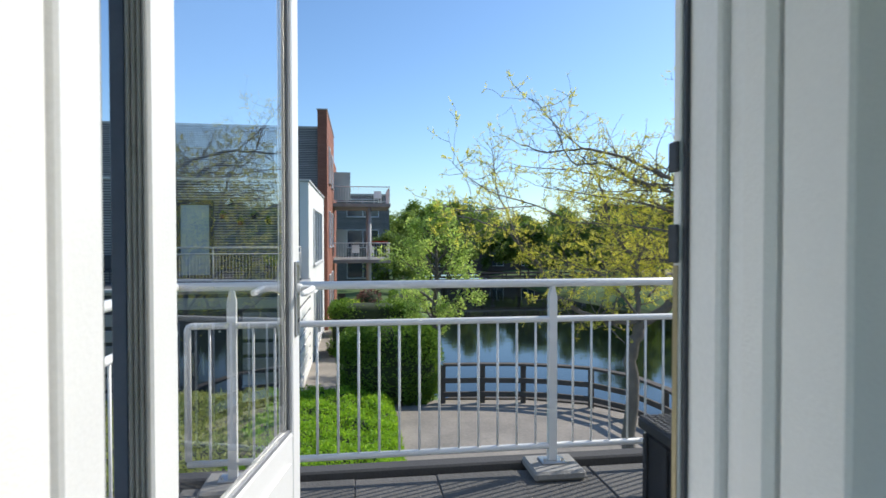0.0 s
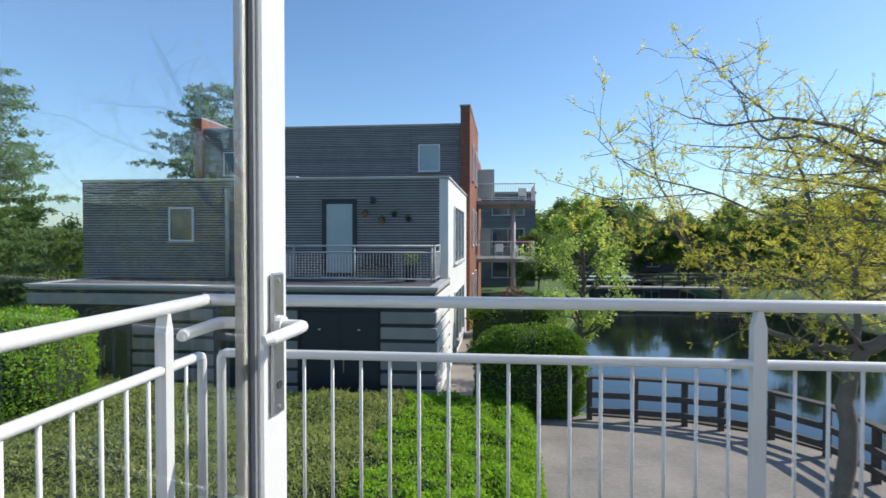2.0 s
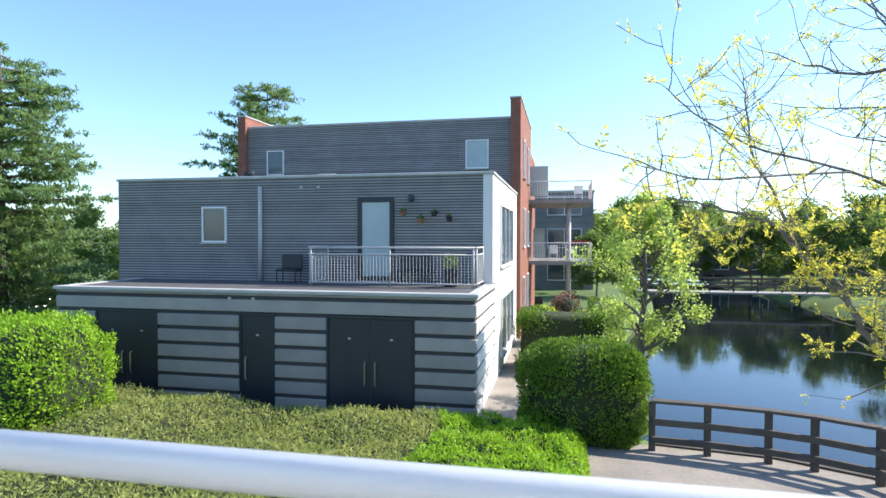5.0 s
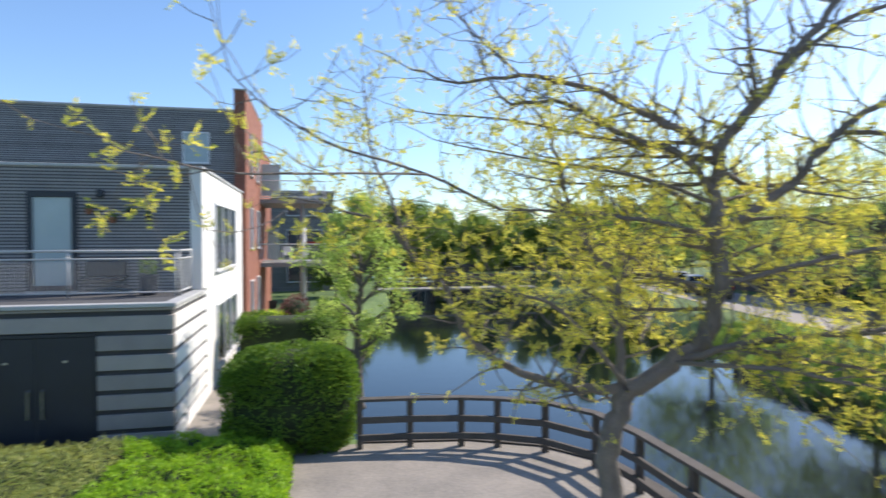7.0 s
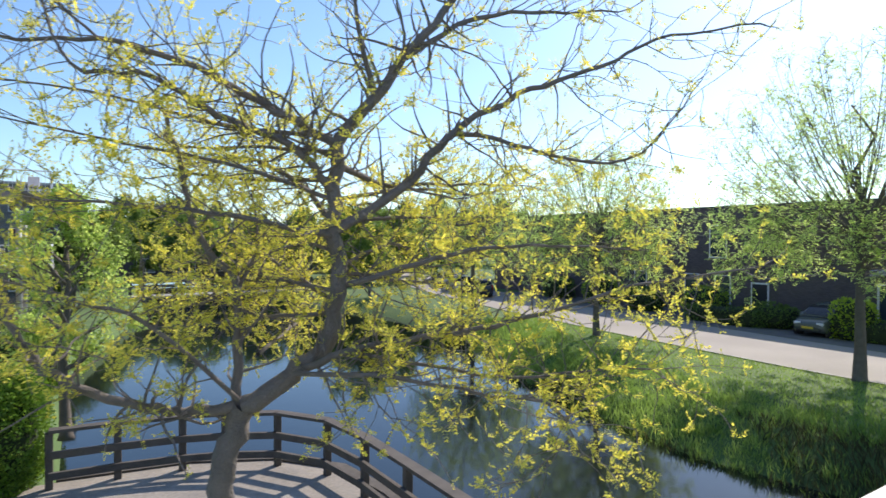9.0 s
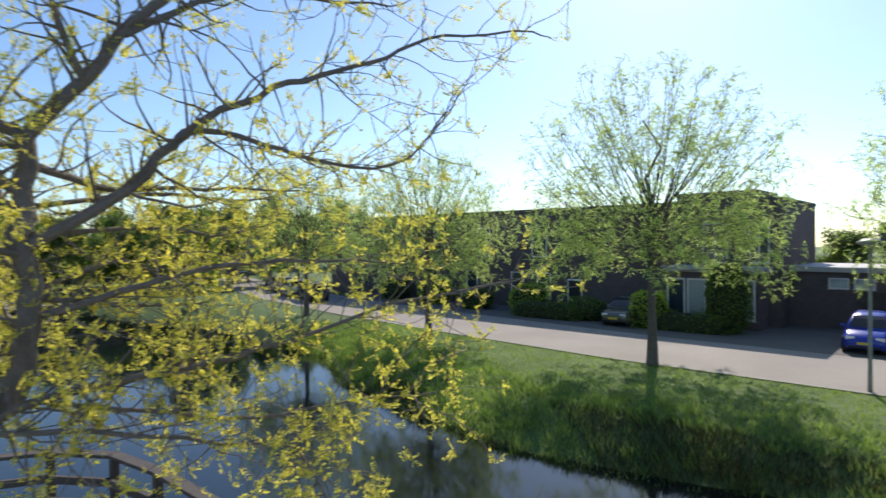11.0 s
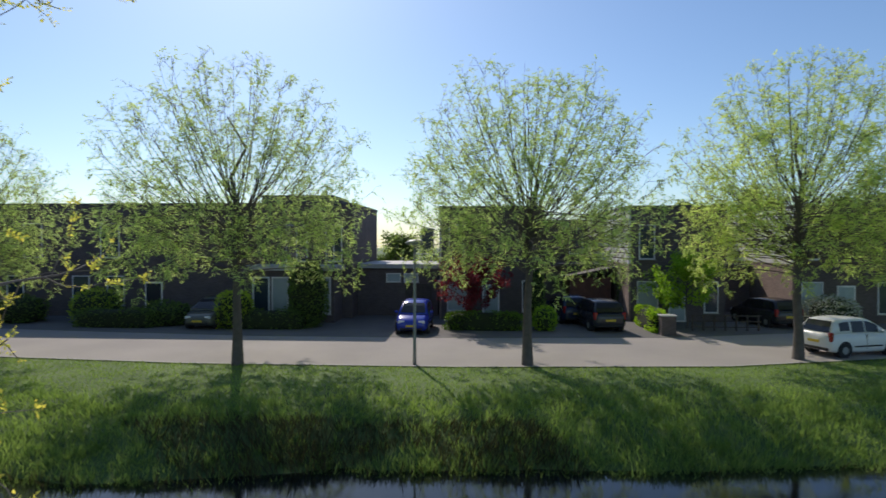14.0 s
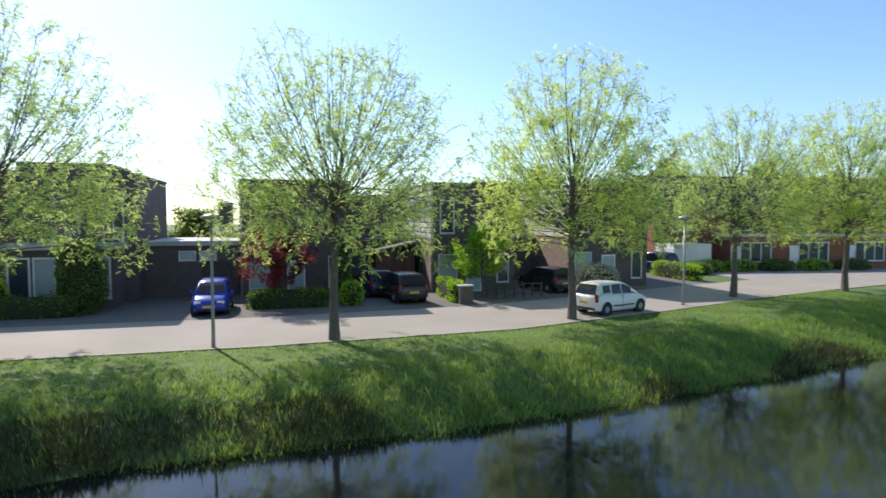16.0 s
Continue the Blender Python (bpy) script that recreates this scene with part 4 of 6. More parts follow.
# ---- fence along the pond ----
fence = thing("fence", "dark weathered wooden fence curving round the terrace by the pond", "fence", (5.6, 8.7, 0))
FP = [(0.9, 12.05), (2.0, 11.95), (3.12, 11.75), (3.88, 11.5), (4.8, 11.0), (5.48, 10.0), (5.68, 8.7), (5.72, 7.2), (5.74, 5.6), (5.76, 4.0), (5.78, 2.4), (5.8, 0.8)]
for i, (x, y) in enumerate(FP):
    part("post", Mesh().box(x - 0.065, x + 0.065, y - 0.065, y + 0.065, 0.0, 1.06, 0.012), WOOD, fence)
    if i:
        xa, ya = FP[i - 1]
        d = Vector((x - xa, y - ya, 0))
        nrm = Vector((-d.y, d.x, 0)).normalized() * 0.035
        for zr, hh in ((0.22, 0.13), (0.60, 0.13)):
            m = Mesh()
            p, q = Vector((xa, ya, zr)) - nrm * 2.9, Vector((x, y, zr)) - nrm * 2.9
            k = [p - nrm, q - nrm, q + nrm, p + nrm]
            up = Vector((0, 0, hh))
            m.poly([v for v in k[::-1]]).poly([v + up for v in k])
            for a, b in ((0, 1), (1, 2), (2, 3), (3, 0)):
                m.poly([k[a], k[b], k[b] + up, k[a] + up])
            part("rail", m, WOOD, fence)
        m = Mesh()
        k = [Vector((xa, ya, 1.062)) - nrm * 3, Vector((x, y, 1.062)) - nrm * 3, Vector((x, y, 1.062)) + nrm * 3, Vector((xa, ya, 1.062)) + nrm * 3]
        up = Vector((0, 0, 0.06))
        m.poly(k[::-1]).poly([v + up for v in k])
        for a, b in ((0, 1), (1, 2), (2, 3), (3, 0)):
            m.poly([k[a], k[b], k[b] + up, k[a] + up])
        part("cap_rail", m, WOOD, fence, "broad weathered top rail")

# ---- footbridge ----
fbg = thing("footbridge", "low footbridge with pale deck and dark railings across the pond", "bridge", (12, 50, 0))
part("deck", Mesh().box(5.0, 19.5, 49.3, 51.0, 0.08, 0.24, 0.02), PALEWOOD, fbg)
for y in (49.4, 50.9):
    for z in (0.6, 0.9, 1.25):
        part("rail", Mesh().box(5.0, 19.5, y - 0.03, y + 0.03, z, z + 0.1, 0.008), WOOD, fbg)
    for i in range(9):
        part("post", Mesh().box(5.1 + 1.78 * i, 5.22 + 1.78 * i, y - 0.06, y + 0.06, 0.28, 1.36, 0.01), WOOD, fbg)
for i in range(4):
    part("pile", Mesh().tube([(6.5 + 3.6 * i, 50.1, -1.7), (6.5 + 3.6 * i, 50.1, 0.05)], 0.13, 8), WOOD, fbg)


# ---- trees and shrubs ----
def grow(wood, tips, p, d, length, r, depth, spread, lift, seg=3, sides=5, branch=(2, 3)):
    """A limb that bends and divides; the ends of its twigs are collected."""
    pts, rad = [p], [r]
    for i in range(seg):
        d = (d + rvec() * 0.16 + Vector((0, 0, lift))).normalized()
        p = p + d * (length / seg)
        pts.append(p)
        rad.append(r * (1 - 0.42 * (i + 1) / seg))
        if depth <= 1:
            tips.append((p, d))
    wood.tube(pts, rad, sides, False)
    if depth > 0:
        for i in range(rnd.randint(*branch)):
            k = rnd.randint(1, len(pts) - 1)
            nd = (d + rvec() * spread).normalized()
            grow(wood, tips, pts[k], nd, length * rnd.uniform(0.6, 0.85), rad[k] * 0.62, depth - 1, spread, lift, seg, max(3, sides - 1), branch)
    else:
        tips.append((p, d))


def tree_meshes(height, trunk, crown, seed, leaves, size, leafmat, bark=BARK, depth=4, limbs=9, spread=0.75, lift=0.05, low=None):
    """Trunk with limbs, and a crown of single leaves, about the origin."""
    rnd.seed(seed)
    wood, tips = Mesh(), []
    r0 = height * 0.0165
    pts = [Vector((0, 0, 0))]
    n = 7
    for i in range(n):
        z = (i + 1) / n * height * 0.72
        pts.append(Vector((rnd.uniform(-0.06, 0.06), rnd.uniform(-0.06, 0.06), z)))
    wood.tube([Vector((0, 0, -0.1)), *pts], [r0 * 1.5, r0 * 1.15] + [r0 * (1 - 0.8 * (i + 1) / n) for i in range(n)], 10)
    for i in range(limbs):
        u = (i + 0.5) / limbs
        z = trunk + (height * 0.72 - trunk) * u
        a = i * 2.4 + rnd.uniform(-0.4, 0.4)
        out = math.sin(math.pi * (0.18 + 0.75 * u)) * crown * rnd.uniform(0.85, 1.1)
        up = 0.25 + 1.25 * u if low is None else low + 0.9 * u
        d = Vector((math.cos(a), math.sin(a), up)).normalized()
        grow(wood, tips, Vector((0, 0, z)), d, out * 0.62, r0 * (0.55 - 0.25 * u), depth, spread, lift)
    lv = Mesh()
    per = max(1, leaves // max(1, len(tips)))
    for p, d in tips:
        for k in range(per):
            q = p + rvec() * size * 1.6 - d * rnd.uniform(0, size * 2)
            dd = (d * 0.5 + rvec() + Vector((0, 0, -0.25))).normalized()
            lv.leaf(q, dd, (Vector((0, 0, 1)) + rvec() * 0.8).normalized(), size * rnd.uniform(0.7, 1.3), size * rnd.uniform(0.28, 0.42))
    return wood.data("trunk", bark, True), lv.data("crown", leafmat)


def plant_tree(name, label, meshes, at, turn=0.0, size=1.0, group=""):
    ob = thing(name, label, "tree", at, group)
    for nm, me in zip(("trunk", "crown"), meshes):
        o = new(nm, me)
        o.parent = ob
    ob.rotation_euler = (0, 0, turn)
    ob.scale = (size, size, size)
    return ob


def leafy_body(name, label, category, blocks, leafmat, count, size, bump=0.12, group="", kind="", up=0.5):
    """A clipped hedge or shrub: an uneven core, coloured dark for the shade inside, with a skin of leaves. blocks: (x,
    y, z, rx, ry, rz, power).
    """
    ob = thing(name, label, category, (blocks[0][0], blocks[0][1], 0), group, kind)
    core, skin = Mesh(), Mesh()
    per = count // len(blocks)
    for (x, y, z, rx, ry, rz, pw) in blocks:
        def surf(u, v):
            cu, su, cv, sv = math.cos(u), math.sin(u), math.cos(v), math.sin(v)
            f = lambda t: math.copysign(abs(t) ** pw, t)
            return Vector((x + rx * f(cv) * f(cu), y + ry * f(cv) * f(su), z + rz * f(sv)))
        n1, n2 = 20, 10
        k = len(core.v)
        for j in range(n2 + 1):
            for i in range(n1):
                p = surf(2 * math.pi * i / n1, -math.pi / 2 + math.pi * j / n2)
                c = Vector((x, y, z))
                p = c + (p - c) * (0.90 + 0.06 * noise.noise(p * 1.7))
                p.z = max(p.z, 0.0)
                core.v.append(tuple(p))
        for j in range(n2):
            core.f += [(k + j * n1 + i, k + j * n1 + (i + 1) % n1, k + (j + 1) * n1 + (i + 1) % n1, k + (j + 1) * n1 + i) for i in range(n1)]
        c = Vector((x, y, z))
        for i in range(per):
            d = rvec()
            e = Vector((d.x * rx, d.y * ry, d.z * rz))
            u, v = math.atan2(d.y, d.x), math.asin(max(-1, min(1, d.z)))
            p = surf(u, v)
            if p.z < 0.02:
                continue
            lump = 1 + bump * (noise.noise(p * 1.3) + 0.5 * noise.noise(p * 3.1))
            p = c + (p - c) * (lump * rnd.uniform(0.9, 1.03))
            if p.z < 0.02:
                continue
            out = (p - c).normalized()
            skin.leaf(p, (out * 0.7 + rvec() * 0.9 + Vector((0, 0, up))).normalized(), (out + rvec() * 0.6).normalized(), size * rnd.uniform(0.6, 1.4), size * rnd.uniform(0.2, 0.36))
    part("body", core, LEAFSHADE, ob, "dark core with the shade between leaves painted in", True)
    part("foliage", skin, leafmat, ob)
    return ob


# street trees along the bank
def pinnate(lv, p, d, length, size):
    """A drooping compound leaf: pairs of leaflets along a stalk, and one at its end."""
    d = d.normalized()
    side = d.cross(Vector((0, 0, 1)))
    side = side.normalized() if side.length > 0.05 else Vector((1, 0, 0))
    up = (Vector((0, 0, 1)) + rvec() * 0.5).normalized()
    for k in range(3):
        q = p + d * (length * (k + 1) / 4) - Vector((0, 0, length * 0.06 * k * k))
        for h in (-1, 1):
            dd = (side * h + d * 0.55 + Vector((0, 0, -0.25)) + rvec() * 0.25).normalized()
            lv.leaf(q, dd, up, size * rnd.uniform(0.8, 1.2), size * rnd.uniform(0.22, 0.3))
    lv.leaf(p + d * length - Vector((0, 0, length * 0.5)) * 0.5, (d + Vector((0, 0, -0.5))).normalized(), up, size * 1.1, size * 0.27)


def dome_tree(height, seed, leaves, size, leafmat, rx=4.3, skirt=0.25, peak=1.0):
    """A street tree: limbs sweep from the trunk up to an uneven dome, and each carries fine twigs with compound leaves."""
    rnd.seed(seed)
    wood, lv = Mesh(), Mesh()
    r0 = height * 0.0165
    top = height * 0.78
    trunk = [Vector((rnd.uniform(-0.05, 0.05) * k, rnd.uniform(-0.05, 0.05) * k, top * k / 8)) for k in range(9)]
    wood.tube([Vector((0, 0, -0.1)), *trunk], [r0 * 1.5, r0 * 1.2] + [r0 * (1 - 0.86 * k / 8) for k in range(1, 9)], 10)
    low, rise = height * 0.47, height * 0.515
    spots = []
    n = 140
    for i in range(n):
        a = i * 2.39996
        v = -0.40 + 1.38 * ((i + 0.5) / n) ** 0.95
        h = 1 - 0.9 * v * v if v < 0 else max(0.0, 1 - v ** 2.1) ** 0.5
        lump = 1 + 0.10 * noise.noise(Vector((math.cos(a) * 1.6, math.sin(a) * 1.6, v * 2 + seed)))
        ring = rnd.uniform(0.84, 1.03) * lump
        end = Vector((math.cos(a) * h * rx * ring, math.sin(a) * h * rx * ring, low + v * rise * (ring if v < 0.7 else lump * 0.93 * peak)))
        z = 2.9 + rnd.uniform(0.2, 0.45) * max(0.0, end.z - 2.9)
        if v < -0.05:
            z = max(3.0, end.z + rnd.uniform(0.0, 0.7))
        start = Vector((0, 0, z))
        mid = start + (end - start) * 0.5 + Vector((math.cos(a) * 0.5, math.sin(a) * 0.5, 0.5 if v < 0 else -0.45)) * (0.3 + h * 0.7) + rvec() * 0.2
        line = [start + (mid - start) * (2 * t * (1 - t)) + (end - start) * t * t for t in (0, 0.2, 0.4, 0.6, 0.8, 1.0)]
        r = r0 * rnd.uniform(0.09, 0.17)
        wood.tube(line, [r, r * 0.8, r * 0.62, r * 0.45, r * 0.3, r * 0.16], 5, False)
        for k in range(12):
            t = rnd.uniform(0.42, 1.0)
            q = min(4, int(t * 5))
            p = line[q] + (line[q + 1] - line[q]) * (t * 5 - q)
            d = ((line[q + 1] - line[q]).normalized() * 0.7 + rvec() * 0.8 + Vector((0, 0, 0.2 if v > -0.1 else -0.15))).normalized()
            ln = rnd.uniform(0.4, 0.85)
            m1 = p + d * ln * 0.5 + rvec() * 0.05
            e1 = m1 + (d + rvec() * 0.35).normalized() * ln * 0.5
            wood.tube([p, m1, e1], [0.009, 0.006, 0.004], 3, False)
            spots += [(m1, d, v), (e1, d, v), (e1, (d + rvec()).normalized(), v)]
            for b in range(2):
                d2 = (d + rvec() * 0.9).normalized()
                e2 = m1 + d2 * rnd.uniform(0.2, 0.45)
                wood.tube([m1, e2], [0.006, 0.003], 3, False)
                spots.append((e2, d2, v))
    per = leaves / 7 / len(spots)
    for p, d, v in spots:
        want = per * (1 + skirt if v < 0.1 else 1.0) * (0.40 + 1.35 * max(0.0, 0.42 + noise.noise(p * 0.95)))
        for k in range(int(want + rnd.random())):
            pinnate(lv, p + rvec() * 0.05, (d * 0.5 + rvec() * 0.9 + Vector((0, 0, -0.05))), size * rnd.uniform(1.6, 2.4), size)
    return wood.data("trunk", BARK, True), lv.data("crown", leafmat)


street_a = dome_tree(11.9, 11, 60000, 0.088, STREETLEAF, 5.0, 0.55)
street_b = dome_tree(11.6, 23, 76000, 0.088, STREETLEAF, 4.95, 0.0)
street_c = dome_tree(11.7, 37, 98000, 0.094, LIGHTLEAF, 4.75, -0.15, 1.1)
LAB = "round street tree with fresh spring leaves on the grass bank"
for mesh_pair, x, y, turn, size in ((street_a, 23.9, 31.0, 1.0, 0.9), (street_b, 23.0, 19.3, 2.0, 0.86), (street_a, 23.4, 8.1, 0.3, 1.0), (street_b, 24.0, -2.7, 0.9, 1.0), (street_b, 30.2, -26.0, 4.0, 0.98), (street_c, 30.6, -34.7, 5.0, 1.0), (street_b, 32.6, -45.5, 2.7, 0.95)):
    plant_tree("street_tree", LAB, mesh_pair, (x, y, 0), turn, size, "street trees")
plant_tree("street_tree", "street tree with dense yellow-green spring leaves on the bank", street_c, (25.8, -13.4, 0), 1.7, 1.0, "street trees")

# light green tree beside the clipped bush
YOUNGLEAF = leaf_mat("young_leaf", (0.42, 0.52, 0.17), (0.25, 0.36, 0.10), 0.58)
small_a = tree_meshes(6.5, 0.9, 1.3, 51, 9500, 0.085, YOUNGLEAF, limbs=22, depth=3, spread=0.7)
plant_tree("young_tree", "slender young tree with bright green leaves beside the hedge", small_a, (1.15, 15.6, 0), 0.5, 1.17)

# trees on the west side and behind the building
def tiered_tree(height, seed, reach, leafmat, tiers=23):
    """A feathery tree: level boughs in loose tiers, each with side twigs that carry flat sprays of short needles."""
    rnd.seed(seed)
    wood, lv = Mesh(), Mesh()
    r0 = height * 0.018
    wood.tube([Vector((0, 0, -0.1))] + [Vector((rnd.uniform(-0.05, 0.05), rnd.uniform(-0.05, 0.05), height * k / 8)) for k in range(9)], [r0 * 1.4] + [r0 * (1 - 0.93 * k / 8) for k in range(9)], 10)
    for t in range(tiers):
        u = (t + 0.3) / tiers
        z = 1.2 + (height - 1.5) * u
        out = reach * (1.0 - 0.72 * u ** 2.2) * (0.78 + 0.22 * math.sin(t * 2.1))
        for b in range(7 if u < 0.8 else 5):
            a = b * 2 * math.pi / 7 + t * 0.9 + rnd.uniform(-0.3, 0.3)
            ln = out * rnd.uniform(0.7, 1.1)
            flat = Vector((math.cos(a), math.sin(a), 0))
            side = Vector((-flat.y, flat.x, 0))
            line = []
            for k in range(7):
                w = k / 6
                line.append(Vector((0, 0, z)) + flat * (ln * w) + side * (0.25 * math.sin(w * 3 + b)) + Vector((0, 0, ln * (0.16 * w - 0.24 * w * w + 0.14 * w ** 3) + rnd.uniform(-0.05, 0.05))))
            wood.tube(line, [0.05 * (1 - 0.85 * k / 6) for k in range(7)], 5, False)
            for k in range(int(ln * 7)):
                w = rnd.uniform(0.18, 1.0)
                q = min(5, int(w * 6))
                o = line[q] + (line[q + 1] - line[q]) * (w * 6 - q)
                d = (side * rnd.choice((-1, 1)) + flat * rnd.uniform(0.3, 1.0) + Vector((0, 0, rnd.uniform(-0.25, 0.2)))).normalized()
                tl = rnd.uniform(0.45, 1.15) * (1.1 - 0.45 * w)
                wood.tube([o, o + d * tl], [0.010, 0.004], 3, False)
                for m in range(int(tl * 36)):
                    e = o + d * (tl * rnd.uniform(0.1, 1.05)) + rvec() * 0.05
                    lv.leaf(e, (d * 0.6 + rvec() * 0.9 + Vector((0, 0, 0.1))).normalized(), (Vector((0, 0, 1)) + rvec() * 0.5).normalized(), rnd.uniform(0.13, 0.26), rnd.uniform(0.028, 0.048))
    return wood.data("trunk", BARK, True), lv.data("crown", leafmat)


big_a = tiered_tree(13.0, 61, 5.6, CONIFERLEAF)
plant_tree("larch_tree", "large feathery green tree beside the apartment building", big_a, (-22.8, 18.0, 0), 0.7, 0.95)
plant_tree("larch_tree", "dark green tree rising behind the apartment building", big_a, (-21.6, 37.0, 0), 2.7, 1.2)
far_a = tree_meshes(9.0, 1.4, 4.6, 71, 9000, 0.34, DARKLEAF, limbs=11, depth=3, spread=0.85)
far_b = tree_meshes(9.5, 1.5, 4.8, 73, 9000, 0.34, MIDLEAF, limbs=11, depth=3, spread=0.85)


def far_trees():
    r = random.Random(5)
    spots = [(-29 - i * 1.5, 15 + 6.0 * i, 0.75 - 0.05 * i + 0.1 * r.random()) for i in range(6)]
    spots += [(-24 + 6.2 * i, 88 + r.uniform(-4, 6), 0.95 + 0.3 * r.random()) for i in range(18)]
    spots += [(18 + 4.6 * i, 62 - 1.2 * i + r.uniform(-2, 2), 0.72 + 0.25 * r.random()) for i in range(8)]
    spots += [(55 + r.uniform(-1, 5), 40 - 8.5 * i, 0.62 + 0.16 * r.random()) for i in range(8)]
    spots += [(74 - 1.2 * i, -26 - 8 * i, 1.0 + 0.3 * r.random()) for i in range(7)]
    spots += [(4 + 3.9 * i, 68 + r.uniform(-3, 3), 0.62 + 0.25 * r.random()) for i in range(10)]
    spots += [(3.5, 62, 0.75), (1.5, 46, 0.6), (22.5, 44, 0.7)]
    for i, (x, y, s) in enumerate(spots):
        plant_tree("distant_tree", "leafy bright green tree beyond the water and houses" if i % 2 else "dark green leafy tree beyond the water and houses", far_b if i % 2 else far_a, (x, y, 0), r.uniform(0, 6), s, "distant trees")


far_trees()

# ---- the near tree with yellow spring shoots ----
near = thing("locust_tree", "spreading tree with bare grey limbs and yellow-green spring shoots", "tree", (2.06, 3.02, 0))
limb_wood, twig_wood, shoots = Mesh(), Mesh(), Mesh()
rnd.seed(99)


def shoot(p, d, n=3, size=0.10):
    """A tuft of young compound leaves at a node, each a short stalk with small leaflets."""
    for i in range(n):
        dd = (d * 0.4 + rvec() * 0.9 + Vector((0, 0, 0.25))).normalized()
        ln = size * rnd.uniform(0.6, 1.3)
        side = dd.cross(rvec())
        side = side.normalized() if side.length > 0.05 else dd.orthogonal().normalized()
        for k in range(4):
            q = p + dd * (ln * (k + 0.6) / 4) - Vector((0, 0, ln * 0.05 * k))
            for h in (-1, 1):
                shoots.leaf(q, (side * h + dd * 0.8 + rvec() * 0.2).normalized(), rvec(), ln * rnd.uniform(0.28, 0.4), ln * rnd.uniform(0.07, 0.11))
        shoots.leaf(p + dd * ln, dd, rvec(), ln * 0.35, ln * 0.1)


def twig(p, d, length, r, level):
    """A crooked twig with tufts at its nodes."""
    pts, rad = [p], [r]
    n = max(3, int(length / 0.09))
    for i in range(n):
        d = (d + rvec() * 0.33 + Vector((0, 0, 0.05))).normalized()
        p = p + d * (length / n)
        pts.append(p)
        rad.append(max(0.0022, r * (1 - 0.7 * (i + 1) / n)))
        if rnd.random() < (0.18 if p.z > 5.2 else 0.33):
            shoot(p, d, rnd.randint(2, 4), rnd.uniform(0.035, 0.08))
        if level and rnd.random() < 0.30:
            twig(p, (d * 0.6 + rvec() * 0.9).normalized(), length * rnd.uniform(0.3, 0.55), max(0.0028, rad[-1] * 0.6), level - 1)
    twig_wood.tube(pts, rad, 4, False)
    shoot(p, d, 2, rnd.uniform(0.035, 0.07))


def smooth_line(pts, steps=4):
    """Catmull-Rom through the points."""
    ps = [Vector(p) for p in pts]
    ps = [ps[0] * 2 - ps[1], *ps, ps[-1] * 2 - ps[-2]]
    out = []
    for a, b, c, d in zip(ps, ps[1:], ps[2:], ps[3:]):
        for i in range(steps):
            t = i / steps
            out.append(0.5 * ((2 * b) + (c - a) * t + (2 * a - 5 * b + 4 * c - d) * t * t + (3 * b - a - 3 * c + d) * t ** 3))
    out.append(ps[-2])
    return out


def limb(r0, r1, pts):
    line = smooth_line(pts)
    n = len(line) - 1
    line = [p + (rvec() * min(0.03, r0 * 0.5) if 0 < i < n else Vector()) for i, p in enumerate(line)]
    radii = [r0 + (r1 - r0) * i / n for i in range(n + 1)]
    limb_wood.tube(line, radii, 9 if r0 > 0.03 else 6, False)
    if r0 > 0.05:
        return
    for i in range(2, n + 1):
        d = (line[i] - line[i - 1]).normalized()
        for k in range(3 if 0.0145 < r0 < 0.03 else 2):
            if rnd.random() < (0.6 if r0 < 0.0125 else 0.92):
                q = line[i - 1] + (line[i] - line[i - 1]) * rnd.random()
                twig(q, (d * 0.5 + rvec()).normalized(), rnd.uniform(0.2, 0.62), max(0.004, radii[i] * 0.4), 1)
    twig(line[-1], (line[-1] - line[-2]).normalized(), 0.12 if r0 < 0.0125 else 0.4, r1, 0)


limb(0.088, 0.075, [(2.06, 3.02, -0.05), (2.03, 3.01, 1.20), (2.04, 3.01, 2.83), (2.09, 3.00, 3.29), (2.17, 2.96, 3.56)])
limb(0.066, 0.046, [(2.17, 2.96, 3.56), (2.42, 2.83, 3.76), (2.61, 2.74, 3.96), (2.67, 2.65, 4.28), (2.64, 2.68, 4.71), (2.67, 2.68, 5.23)])
limb(0.042, 0.015, [(2.67, 2.68, 5.23), (2.92, 2.61, 5.54), (3.09, 2.52, 5.81), (3.34, 2.46, 6.15), (3.55, 2.41, 6.49), (3.70, 2.34, 6.82)])
limb(0.022, 0.006, [(3.09, 2.52, 5.81), (3.62, 2.48, 6.16), (4.14, 2.32, 6.26), (4.68, 2.15, 6.32)])
limb(0.03, 0.006, [(2.67, 2.68, 5.23), (2.36, 2.72, 5.37), (2.14, 2.79, 5.49), (1.78, 2.86, 5.65), (1.38, 3.02, 5.75), (0.98, 3.20, 5.74), (0.66, 3.30, 5.83)])
limb(0.028, 0.006, [(2.64, 2.68, 4.94), (2.37, 2.66, 5.20), (2.12, 2.74, 5.28), (1.84, 2.83, 5.43), (1.57, 2.91, 5.56), (1.24, 3.03, 5.59), (1.08, 3.12, 6.01)])
limb(0.034, 0.007, [(2.66, 2.67, 4.67), (3.02, 2.54, 4.91), (3.30, 2.46, 5.23), (3.43, 2.45, 5.36), (3.76, 2.34, 5.57), (4.13, 2.21, 5.75), (4.55, 2.05, 5.93), (4.97, 1.89, 6.12), (5.68, 1.64, 6.28)])
limb(0.018, 0.005, [(3.43, 2.45, 5.34), (3.65, 2.22, 5.28), (3.93, 2.02, 5.18), (4.33, 1.75, 5.15), (4.62, 1.55, 5.49)])
